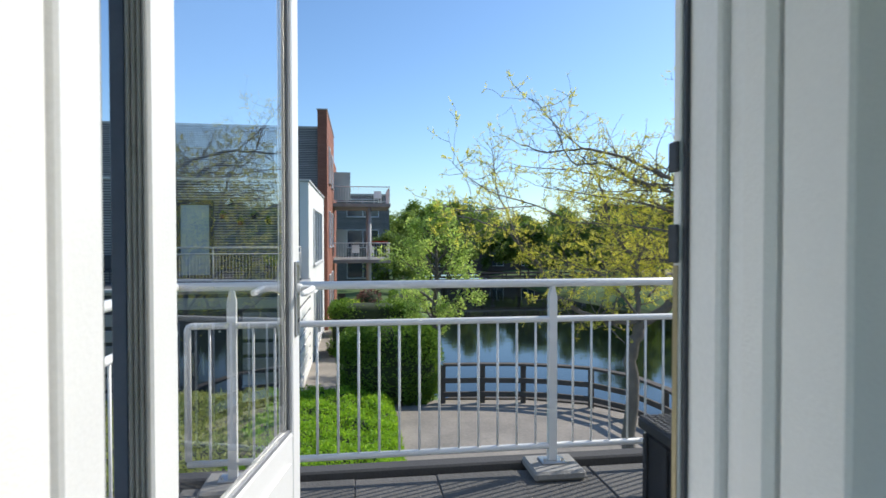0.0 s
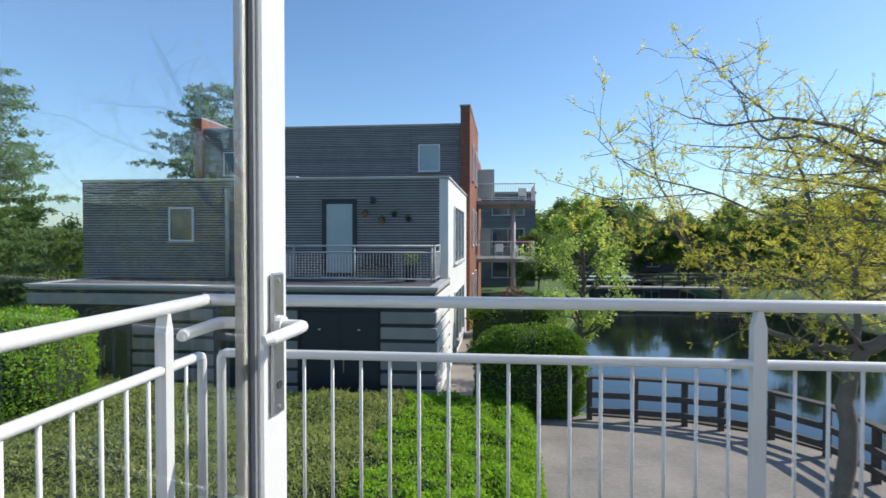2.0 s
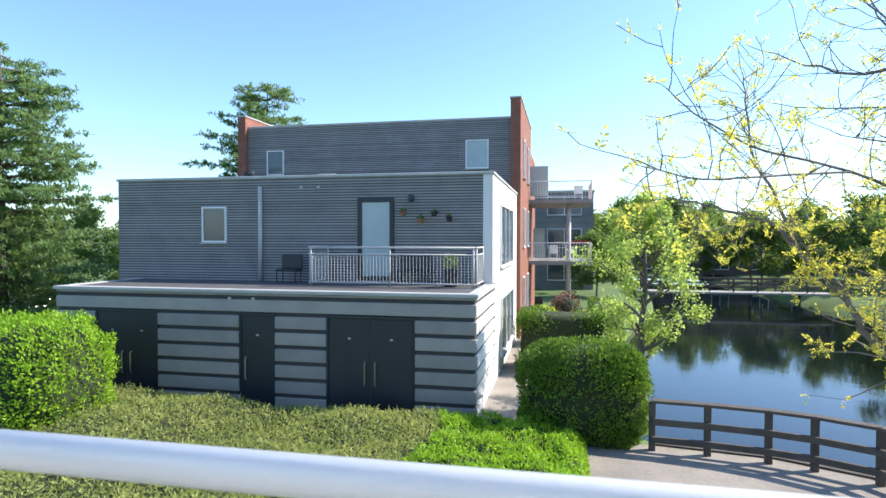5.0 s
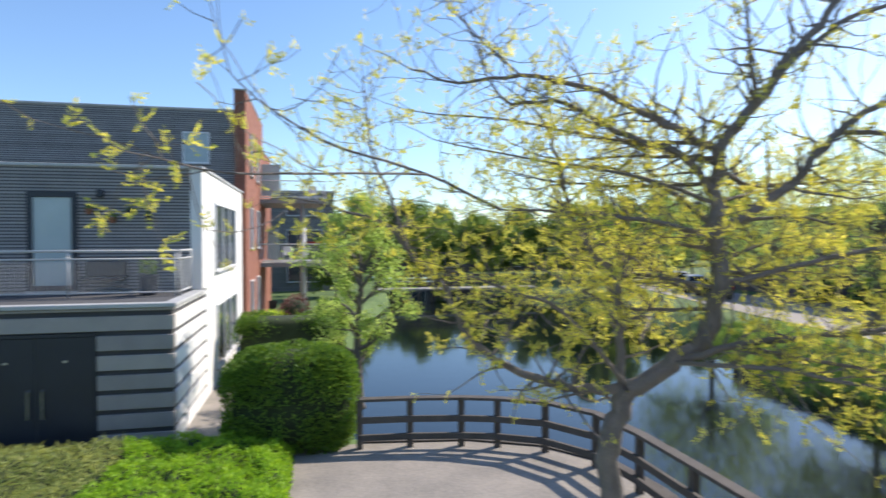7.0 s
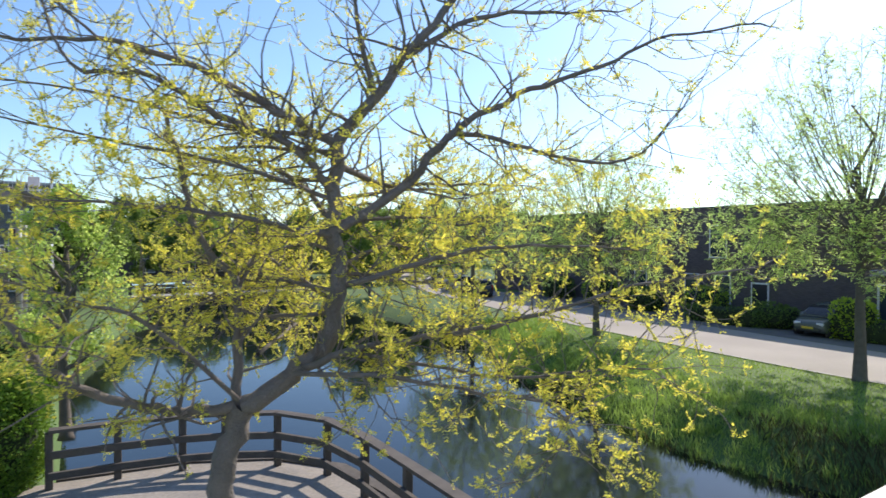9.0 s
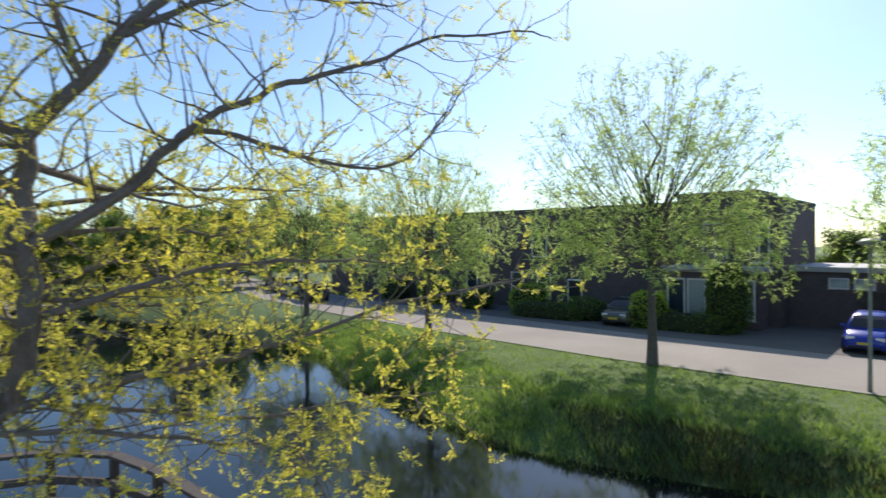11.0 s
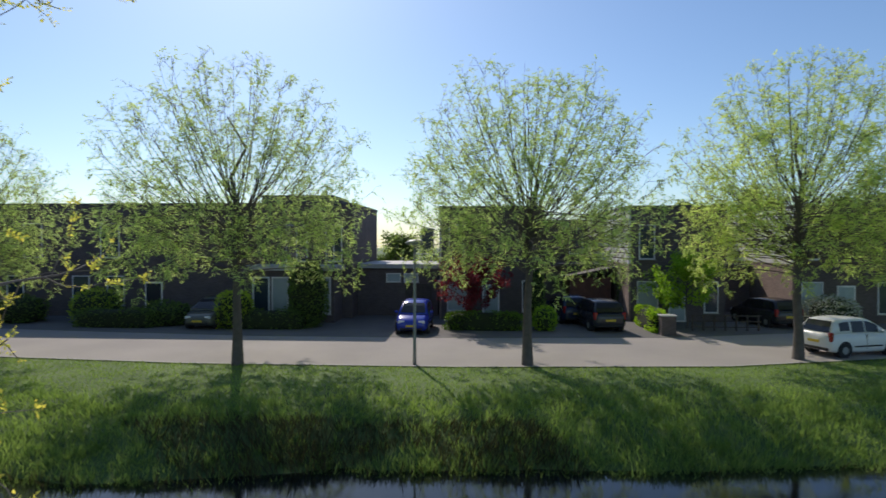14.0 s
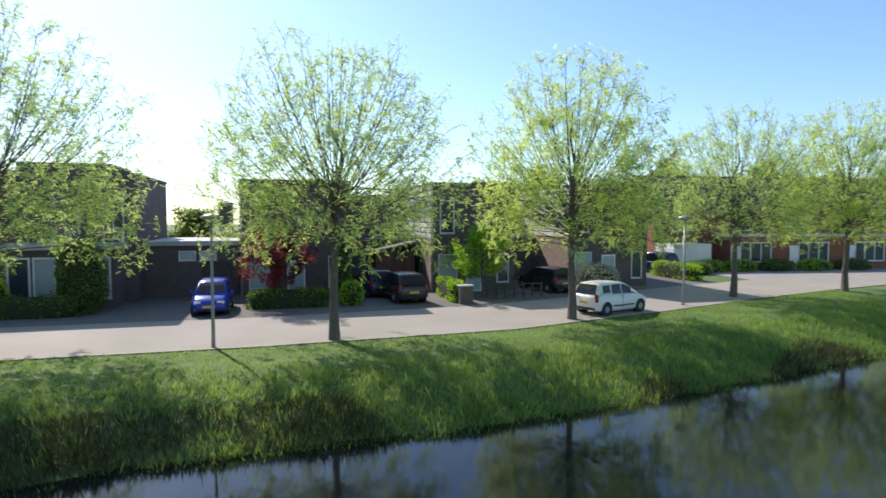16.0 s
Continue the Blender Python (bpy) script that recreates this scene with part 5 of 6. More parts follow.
limb(0.034, 0.01, [(2.13, 2.98, 3.52), (2.16, 3.09, 4.06), (2.14, 3.10, 4.35), (1.96, 3.31, 4.63), (1.88, 3.42, 5.01), (1.79, 3.47, 5.42), (1.73, 3.56, 5.60)])
limb(0.016, 0.006, [(2.15, 3.10, 4.31), (2.31, 3.19, 4.55), (2.29, 3.26, 4.93)])
limb(0.036, 0.006, [(2.11, 2.99, 3.56), (1.84, 3.07, 3.54), (1.61, 3.08, 3.60), (1.25, 3.16, 3.77), (1.05, 3.21, 3.93), (0.89, 3.24, 4.26), (0.63, 3.32, 4.55), (0.45, 3.37, 4.75), (0.11, 3.45, 4.86), (-0.12, 3.52, 4.92)])
limb(0.014, 0.004, [(0.63, 3.32, 4.55), (0.52, 3.45, 4.95), (0.41, 3.57, 5.25), (0.36, 3.55, 5.58), (0.34, 3.58, 5.85)])
limb(0.010, 0.003, [(1.11, 2.63, 4.81), (0.62, 2.48, 5.0), (0.12, 2.35, 5.12), (-0.22, 2.25, 5.28), (-0.42, 2.2, 5.45)])
limb(0.007, 0.003, [(0.62, 2.48, 5.0), (0.05, 1.98, 4.94), (-0.36, 1.64, 4.90), (-0.64, 1.45, 4.94)])
limb(0.009, 0.003, [(1.38, 3.02, 5.75), (1.12, 3.06, 5.98), (0.92, 3.10, 6.2), (0.82, 3.12, 6.36)])
limb(0.026, 0.005, [(2.42, 2.83, 3.76), (2.66, 2.48, 3.93), (2.94, 2.23, 4.01), (3.29, 1.99, 4.09), (3.63, 1.76, 4.18), (4.11, 1.52, 4.35), (4.77, 1.17, 4.45)])
limb(0.022, 0.005, [(2.67, 2.65, 4.32), (3.03, 2.42, 4.44), (3.37, 2.19, 4.55), (3.84, 1.94, 4.59), (4.30, 1.65, 4.56)])
limb(0.018, 0.004, [(2.42, 2.83, 3.76), (2.62, 2.28, 3.84), (2.94, 2.00, 3.80), (3.23, 1.74, 3.75), (3.45, 1.51, 3.71), (3.57, 1.38, 3.44)])
limb(0.014, 0.004, [(2.66, 2.48, 3.93), (3.03, 2.12, 3.87), (3.40, 1.76, 3.83), (3.77, 1.46, 3.89), (4.08, 1.24, 3.90)])
limb(0.02, 0.005, [(2.66, 2.67, 4.63), (2.25, 2.49, 4.70), (1.86, 2.47, 4.76), (1.48, 2.55, 4.79), (1.11, 2.63, 4.81)])
limb(0.018, 0.005, [(2.17, 2.96, 3.56), (1.61, 2.81, 4.13), (1.25, 2.89, 4.28), (0.87, 2.97, 4.42)])
limb(0.024, 0.006, [(2.67, 2.67, 5.10), (3.14, 2.93, 5.02), (3.78, 3.05, 5.06), (4.51, 3.01, 5.09)])
limb(0.024, 0.006, [(2.64, 2.68, 4.71), (2.64, 3.30, 5.03), (2.39, 3.89, 5.26), (2.05, 4.41, 5.24)])
limb(0.02, 0.005, [(2.92, 2.61, 5.54), (2.74, 2.48, 5.87), (2.66, 2.42, 6.17), (2.63, 2.44, 6.49)])
for i in range(15):
    z = rnd.uniform(3.75, 5.3)
    start = Vector((2.65, 2.7, z)) if z > 4.1 else Vector((2.25, 2.95, z))
    a = radians(rnd.uniform(-25, 175))
    d = Vector((math.cos(a), math.sin(a), rnd.uniform(-0.12, 0.30)))
    ln = rnd.uniform(1.5, 2.9)
    limb(0.016, 0.004, [start, start + d * ln * 0.33 + rvec() * 0.12, start + d * ln * 0.66 + rvec() * 0.16, start + d * ln + Vector((0, 0, rnd.uniform(-0.1, 0.4)))])
part("trunk", limb_wood, NEARBARK, near, "grey bark", True)
part("branchwork", twig_wood, NEARBARK, near, "thin grey twigs")
part("crown", shoots, YELLOWLEAF, near, "yellow-green spring shoots")

# ---- clipped bush, hedges and ground cover ----
leafy_body("clipped_bush", "dense clipped evergreen bush at the terrace corner", "bush", [(-0.55, 12.72, 1.02, 1.42, 0.95, 1.2, 0.62)], HEDGELEAF, 30000, 0.075, 0.10)
leafy_body("hedge", "clipped green hedge along the neighbour's garden", "hedge", [(-1.0, 19.6, 0.95, 1.6, 0.9, 1.15, 0.3), (0.55, 22.5, 0.95, 0.5, 2.8, 1.1, 0.3)], HEDGELEAF, 14000, 0.09, 0.05)
leafy_body("garden_shrub", "reddish garden shrub behind the hedge", "shrub", [(-0.9, 25.2, 0.9, 0.7, 0.7, 1.2, 0.9)], mat("copper_leaf", (0.24, 0.09, 0.07), (0.15, 0.07, 0.05), 2, 0.7, 0, island=0.7), 1500, 0.12, 0.2)
leafy_body("garden_shrub", "green garden shrub behind the hedge", "shrub", [(-1.9, 24.4, 0.7, 0.8, 0.7, 1.0, 0.9)], BRIGHTLEAF, 1500, 0.12, 0.2)
leafy_body("large_shrub", "tall bright green shrub beside the storage doors", "shrub", [(-12.6, 9.9, 1.25, 1.3, 1.3, 1.55, 0.8), (-14.7, 10.4, 1.2, 1.7, 1.5, 1.45, 0.8)], LIMELEAF, 30000, 0.085, 0.22)

cover = thing("ground_cover", "low olive-green ground cover shrubs filling the bed", "shrubs", (-7, 8, 0), kind="stuff")
cm, cl, ll = Mesh(), Mesh(), Mesh()


def cover_height(x, y):
    edge = min(1.0, max(0.0, (-0.5 - x) / 0.45), max(0.0, (12.6 - y) / 0.6))
    lime = max(0.0, min(1.0, (x + 4.2) / 1.2))
    h = 0.50 + 0.24 * noise.noise(Vector((x * 0.45, y * 0.45, 3))) + (0.12 + 0.16 * lime) * noise.noise(Vector((x * 1.3, y * 1.3, 7))) + (0.06 + 0.08 * lime) * noise.noise(Vector((x * 3.2, y * 3.2, 1)))
    return max(0.0, (h + 0.05 * max(0.0, -x - 8)) * math.sqrt(edge))


cx = [-20 + 0.35 * i for i in range(57)]
cy = [1.5 + 0.35 * i for i in range(33)]
cm.v = [(x, y, cover_height(x, y) - 0.08) for y in cy for x in cx]
cm.f = [(j * len(cx) + i, j * len(cx) + i + 1, (j + 1) * len(cx) + i + 1, (j + 1) * len(cx) + i) for j in range(len(cy) - 1) for i in range(len(cx) - 1)]
for i in range(125000):
    x = -0.45 - 17 * rnd.random() ** 1.35
    y = rnd.uniform(2.5, 12.8)
    h = cover_height(x, y)
    if h < 0.05:
        continue
    lime = x + 1.1 * noise.noise(Vector((x * 0.5, y * 0.5, 0))) > -3.6
    d = (rvec() * 0.9 + Vector((0, 0, 0.6))).normalized()
    p = Vector((x, y, h + rnd.uniform(-0.11, 0.03)))
    if lime:
        ll.leaf(p, d, rvec(), rnd.uniform(0.05, 0.12), rnd.uniform(0.012, 0.026))
    else:
        cl.leaf(p, d, rvec(), rnd.uniform(0.04, 0.09) * rnd.choice((1.0, 1.0, 1.0, 2.0)), rnd.uniform(0.010, 0.022))
# the bed below the leaves is coloured dark as shade among them
part("shade_bed", cm, LEAFSHADE, cover, "", True)
part("foliage", cl, COVERLEAF, cover)
part("lime_foliage", ll, LIMELEAF, cover, "bright green new growth")

# grass and reeds on the far bank
blades = thing("grass", "tall uneven meadow grass on the bank", "grass", (20, 0, 0), kind="stuff")
bm1, bm2 = Mesh(), Mesh()
for i in range(95000):
    y = rnd.uniform(-34, 27)
    b, r = along(FAR_EDGE, y), along(ROAD_NEAR, y)
    u = rnd.random()
    x = b - 0.35 + (r - b + 0.2) * u
    z = ground_height(x, y)
    if z < -1.1:
        continue
    swell = noise.noise(Vector((x * 0.55, y * 0.4, 2)))
    tall = 0.09 + 0.30 * max(0, 1 - u * 1.4) * (0.55 + 0.9 * max(0.0, 0.5 + swell)) + 0.10 * max(0, noise.noise(Vector((x * 1.1, y * 1.1, 5))))
    lean = Vector((-0.35, noise.noise(Vector((x * 0.3, y * 0.3, 4))), 0)) * 0.6
    d = (Vector((0, 0, 1)) + lean + rvec() * 0.5).normalized()
    # these dark blades also paint in the shade low on the bank
    reed = u < 0.10 or (u < 0.34 and noise.noise(Vector((x * 0.2, y * 0.16, 9))) > 0.12)
    (bm2 if reed else bm1).leaf(Vector((x, y, z - 0.02)), d, rvec(), tall * rnd.uniform(0.6, 1.25) * (1.35 if reed else 1), rnd.uniform(0.008, 0.018))
for i in range(2300):
    y = rnd.uniform(-34, 27)
    b = along(FAR_EDGE, y)
    x = b - 0.45 + 4.6 * rnd.random() ** 1.5
    z = ground_height(x, y)
    if z < -1.25:
        continue
    ht = rnd.uniform(0.25, 0.6)
    w = rnd.uniform(0.08, 0.22)
    for k in range(26):
        o = Vector((rnd.gauss(0, 1), rnd.gauss(0, 1), 0)) * w
        d = (Vector((0, 0, 1)) + o * 3.0 + rvec() * 0.3).normalized()
        q = Vector((x, y, z - 0.03)) + o
        h = ht * rnd.uniform(0.5, 1.1) * math.exp(-o.length_squared / (w * w * 4))
        bm1.leaf(q, d, rvec(), h, rnd.uniform(0.008, 0.016))
part("blades", bm1, BLADE, blades)
part("reeds", bm2, REEDSHADE, blades, "brownish reeds at the waterline, darkened for the shade of the bank")

# ---- street lamps ----


def street_lamp(at, h=4.4):
    ob = thing("street_lamp", "grey steel street lamp with flat round head beside the road", "street lamp", at, "street lamps")
    x, y, z = at
    part("pole", Mesh().tube([(x, y, z - 0.05), (x, y, z + 1.0), (x, y, z + h)], [0.075, 0.06, 0.045], 10), POLE, ob, "", True)
    part("head", Mesh().lathe(x, y, [(0.05, z + h), (0.12, z + h + 0.04), (0.36, z + h + 0.13), (0.37, z + h + 0.17), (0.2, z + h + 0.26), (0.04, z + h + 0.29)], 16), POLE, ob, "flat pale lamp head", True)
    part("diffuser", Mesh().lathe(x, y, [(0.10, z + h + 0.035), (0.30, z + h + 0.105), (0.05, z + h + 0.11)], 14), PALEPANE, ob)


for lx, ly in ((23.8, 1.5), (28.1, -21.0)):
    street_lamp((lx, ly, 0))
# ---- cars ----
LIGHT = mat("headlight", (0.75, 0.78, 0.8), (0.6, 0.62, 0.65), 3, 0.1, 0, spec=0.8)
TAIL = mat("tail_light", (0.35, 0.01, 0.012), (0.25, 0.01, 0.01), 3, 0.15, 0, spec=0.7)
PLATE = mat("yellow_plate", (0.65, 0.48, 0.04), (0.6, 0.44, 0.04), 3, 0.5, 0)


CARGLASS = mat("car_glass", (0.012, 0.014, 0.016), (0.02, 0.022, 0.025), 2, 0.12, 0.0, spec=0.35)


def loft(rings, cap=True):
    """A skin over rings with the same number of points."""
    m = Mesh()
    n = len(rings[0])
    m.v = [tuple(p) for r in rings for p in r]
    for k in range(len(rings) - 1):
        m.f += [(k * n + i, k * n + (i + 1) % n, (k + 1) * n + (i + 1) % n, (k + 1) * n + i) for i in range(n)]
    if cap:
        m.f += [tuple(reversed(range(n))), tuple((len(rings) - 1) * n + i for i in range(n))]
    return m


def car(label, colour, at, heading, L=3.9, W=1.65, H=1.47, group="parked cars"):
    """A hatchback, nose along +x before it is turned: a rounded lower body, a tapering cabin, glass set on it."""
    ob = thing("car", label, "car", (0, 0, 0), group)
    body = paint("car_paint", colour)
    h = W / 2
    # lower body: place along the car, half width, underside, shoulder
    rows = [(-0.5, 0.70, 0.42, 0.80), (-0.49, 0.84, 0.30, 0.90), (-0.46, 0.95, 0.24, 0.96), (-0.38, 1.0, 0.20, 0.98), (-0.10, 1.0, 0.18, 0.95), (0.18, 1.0, 0.18, 0.93), (0.30, 0.99, 0.20, 0.90), (0.40, 0.94, 0.20, 0.80), (0.46, 0.86, 0.22, 0.70), (0.49, 0.74, 0.26, 0.60), (0.5, 0.62, 0.34, 0.52)]
    rings = []
    for fx, fw, zb_, zt_ in rows:
        x, w_ = fx * L, fw * h
        half = [(0.90 * w_, zb_), (0.985 * w_, zb_ + 0.10), (w_, zb_ + 0.34 * (zt_ - zb_)), (0.985 * w_, zb_ + 0.72 * (zt_ - zb_)), (0.93 * w_, zt_ - 0.02), (0.72 * w_, zt_ + 0.012)]
        rings.append([Vector((x, y, z)) for y, z in half] + [Vector((x, -y, z)) for y, z in reversed(half)])
    part("body", loft(rings), body, ob, "", True)
    # cabin
    prof = [(-0.475, 0.93, 0.93, 0.0), (-0.455, 0.93, 0.86, 0.42), (-0.405, 0.92, 0.77, 0.90), (-0.30, 0.92, 0.75, 1.0), (-0.08, 0.92, 0.75, 1.02), (0.05, 0.92, 0.74, 0.95), (0.16, 0.92, 0.80, 0.60), (0.29, 0.92, 0.90, 0.02)]
    belt, tall = 0.93, H - 0.93

    def cabin(fx, side, u, grow=0.0):
        """A point on the cabin's side at share u of its height there."""
        for (xa, ba, ra, ta), (xb, bb, rb, tb) in zip(prof, prof[1:]):
            if fx <= xb or xb == prof[-1][0]:
                k = min(1.0, max(0.0, (fx - xa) / (xb - xa)))
                b_, r_, t_ = ba + (bb - ba) * k, ra + (rb - ra) * k, ta + (tb - ta) * k
                return Vector((fx * L, side * ((b_ + (r_ - b_) * u) * h + grow), belt + tall * t_ * u))

    rings = []
    for fx, b_, r_, t_ in prof:
        half = [cabin(fx, 1, u) for u in (0.0, 0.5, 0.88)]
        crown = cabin(fx, 1, 1.0)
        half += [Vector((crown.x, crown.y * 0.90, crown.z)), Vector((crown.x, crown.y * 0.4, crown.z + 0.02 * t_))]
        rings.append(half + [Vector((q.x, -q.y, q.z)) for q in reversed(half)])
    part("cabin", loft(rings), body, ob, "", True)
    for side in (-1, 1):
        for x0, x1, u0, u1 in ((-0.20, -0.03, 0.10, 0.84), (-0.015, 0.155, 0.10, 0.84), (-0.36, -0.225, 0.22, 0.82)):
            steps = [x0 + (x1 - x0) * k / 4 for k in range(5)]
            lo_, hi_ = [cabin(x, side, u0, 0.008) for x in steps], [cabin(x, side, u1, 0.010) for x in steps]
            m = Mesh()
            for k in range(4):
                q = [lo_[k], lo_[k + 1], hi_[k + 1], hi_[k]]
                m.poly(q if side < 0 else q[::-1])
            part("side_window", m, CARGLASS, ob, "dark car window")
        part("door_line", Mesh().box(-0.022 * L, -0.022 * L + 0.012, min(side * h * 0.93, side * h * 1.004), max(side * h * 0.93, side * h * 1.004), 0.32, 0.90), TYRE, ob, "dark door joint")
        y0_, y1_ = sorted((side * h * 0.985, side * (h + 0.015)))
        part("door_handle", Mesh().box(-0.005 * L, 0.04 * L, y0_, y1_, 0.78, 0.81, 0.006), body, ob)
        part("side_strip", Mesh().box(-L * 0.19, L * 0.19, y0_, y1_, 0.40, 0.46, 0.006), TYRE, ob, "dark side strip")
        y0_, y1_ = sorted((side * h * 0.98, side * (h + 0.16)))
        part("mirror", Mesh().box(L * 0.15, L * 0.15 + 0.11, y0_, y1_, 0.94, 1.07, 0.035), body, ob)
    for x0, x1, u0, u1, name in ((0.272, 0.085, 0, 0, "windscreen"), (-0.470, -0.412, 0, 0, "rear_window")):
        m = Mesh()
        out = 0.012 if x0 > 0 else -0.012
        row = []
        for k in range(4):
            fx = x0 + (x1 - x0) * k / 3
            top_ = cabin(fx, 1, 1.0)
            row.append((top_.x + out, top_.y * 0.86, top_.z + 0.022))
        for (xa, ya, za), (xb, yb, zb_) in zip(row, row[1:]):
            m.poly([(xa, -ya, za), (xa, ya, za), (xb, yb, zb_), (xb, -yb, zb_)])
        part(name, m, CARGLASS, ob, "dark car window")
    for sx in (-L * 0.31, L * 0.32):
        for side in (-1, 1):
            part("wheel_arch", Mesh().tube([(sx, side * (h - 0.25), 0.31), (sx, side * (h + 0.003), 0.31)], [0.345, 0.345], 24), TYRE, ob, "dark wheel arch")
            ty = part("wheel", Mesh().tube([(sx, side * (h - 0.2), 0.29), (sx, side * (h - 0.01), 0.29), (sx, side * (h + 0.012), 0.29)], [0.29, 0.29, 0.265], 24), TYRE, ob)
            rim = part("rim", Mesh().tube([(sx, side * (h + 0.012), 0.29), (sx, side * (h + 0.02), 0.29)], [0.155, 0.13], 14), POLE, ty)
    for side in (-1, 1):
        y0_, y1_ = sorted((side * h * 0.42, side * h * 0.80))
        part("headlight", Mesh().box(L * 0.445, L * 0.487, y0_, y1_, 0.56, 0.70, 0.03), LIGHT, ob, "clear headlight")
        y0_, y1_ = sorted((side * h * 0.74, side * h * 0.94))
        part("tail_light", Mesh().box(-L * 0.488, -L * 0.445, y0_, y1_, 0.64, 1.02, 0.03), TAIL, ob, "red tail light")
    part("bumper", Mesh().box(-L / 2 - 0.02, -L / 2 + 0.10, -h * 0.8, h * 0.8, 0.28, 0.40, 0.03), TYRE, ob, "dark bumper insert")
    part("bumper", Mesh().box(L / 2 - 0.10, L / 2 + 0.015, -h * 0.66, h * 0.66, 0.25, 0.36, 0.03), TYRE, ob, "dark bumper insert")
    part("number_plate", Mesh().box(-L / 2 - 0.018, -L / 2 + 0.01, -0.26, 0.26, 0.56, 0.67, 0.003), PLATE, ob, "yellow number plate")
    part("number_plate", Mesh().box(L / 2 - 0.012, L / 2 + 0.03, -0.26, 0.26, 0.40, 0.50, 0.003), PLATE, ob, "yellow number plate")
    ob.location = at
    ob.rotation_euler = (0, 0, radians(heading))
    return ob


car("small white hatchback parked at the roadside", (0.80, 0.80, 0.78), (27.2, -16.2, 0.02), -72, 3.75, 1.62, 1.5)
car("bright blue hatchback parked nose out in a driveway", (0.02, 0.05, 0.42), (32.3, 2.4, 0.03), 180, 3.7, 1.65, 1.5)
car("dark grey estate car parked in a shaded driveway", (0.025, 0.028, 0.035), (34.0, -7.2, 0.03), 8, 4.3, 1.75, 1.55)
car("dark blue car parked behind in the shade", (0.02, 0.03, 0.07), (36.6, -6.0, 0.03), 10, 4.0, 1.7, 1.5)
car("black car parked beside a side wall", (0.02, 0.02, 0.024), (35.8, -16.8, 0.03), 12, 4.1, 1.7, 1.48)
car("grey-green car parked in the shade of a house", (0.10, 0.11, 0.09), (33.4, 13.6, 0.03), 180, 4.0, 1.7, 1.5)
car("blue van-like car parked near the far houses", (0.03, 0.05, 0.16), (45.0, -31.0, 0.03), 20, 4.1, 1.75, 1.7)
car("dark car parked at the far west side", (0.02, 0.022, 0.028), (-30.0, 24.5, 0.03), 250, 4.2, 1.75, 1.45)
car("pale car parked on the far road", (0.55, 0.56, 0.57), (31.5, 44.0, 0.03), 70, 4.2, 1.75, 1.45)
car("dark car parked on the far road", (0.05, 0.05, 0.06), (30.0, 39.0, 0.03), 70, 4.2, 1.75, 1.45)
car("silver car parked on the far road", (0.45, 0.46, 0.47), (33.4, 49.0, 0.03), 70, 4.2, 1.75, 1.45)

# ---- houses across the street ----


def block(parent, name, x0, x1, y0, y1, z1, material, label=""):
    part(name, Mesh().box(x0, x1, y0, y1, -0.1, z1), material, parent, label)
    part("roof_edge", Mesh().box(x0 - 0.06, x1 + 0.06, y0 - 0.06, y1 + 0.06, z1 + 0.001, z1 + 0.16, 0.02), ROOFING, parent, "dark flat roof edge")


def front_door(parent, x, y0, y1, colour=DOORPAINT):
    d = part("front_door", Mesh().box(x - 0.06, x - 0.002, y0, y1, 0.02, 2.15, 0.01), FRAME, parent)
    part("door_panel", Mesh().box(x - 0.075, x - 0.061, y0 + 0.09, y1 - 0.09, 0.12, 2.05, 0.006), colour, d)


ha = thing("house", "dark brown brick terraced house with white framed windows", "house", (36.5, 15, 0), "houses across the street")
block(ha, "wall", 36.5, 45, 6.6, 45, 6.75, DARKBRICK)
for y0_ in (19.6, 24.5, 29.0):
    window(ha, "y", 36.5, y0_ + 1.3, y0_ + 2.5, 3.6, 5.7, -1, PANE, 0)
for y0_ in (22.8, 20.6, 27.0, 31.0):
    window(ha, "y", 36.5, y0_, y0_ + 1.1, 0.7, 2.5, -1, PANE, 0)
front_door(ha, 36.5, 18.2, 19.3)
window(ha, "y", 36.5, 7.2, 8.2, 3.4, 5.6, -1, PANE, 1)
window(ha, "y", 36.5, 9.3, 10.6, 3.4, 5.6, -1, PANE, 1)
bay = part("bay", Mesh().box(34.6, 36.49, 7.2, 12.0, -0.1, 2.95), DARKBRICK, ha, "dark front extension")
part("bay_roof", Mesh().box(34.4, 36.49, 7.0, 12.2, 2.951, 3.25, 0.03), COPING, ha, "pale flat roof edge of the front extension")
for y0_, glass in ((7.4, PALEPANE), (8.6, PANE), (9.8, PALEPANE), (10.9, PANE)):
    window(ha, "y", 34.6, y0_, y0_ + 1.0, 0.5, 2.6, -1, glass, 0, FRAME, 0.08, 0.09)
part("upper_box", Mesh().box(37.6, 42, 8.0, 12.5, 6.92, 7.45, 0.03), ROOFING, ha, "dark raised roof box")

hg = thing("garage", "dark brick garage with pale flat roof edge between two houses", "garage", (37.5, 3.5, 0))
part("wall", Mesh().box(38.0, 44, 1.6, 6.59, -0.1, 2.95), DARKBRICK, hg)
part("roof_edge", Mesh().box(37.8, 44, 1.56, 6.59, 2.951, 3.22, 0.02), COPING, hg, "pale flat roof edge")
for y0_ in (3.9, 2.8):
    window(hg, "y", 38.0, y0_, y0_ + 0.9, 2.1, 2.65, -1, PALEPANE, 0)
part("door", Mesh().box(37.94, 37.998, 2.0, 3.6, 0, 2.0, 0.01), WOOD, hg, "brown garage door")


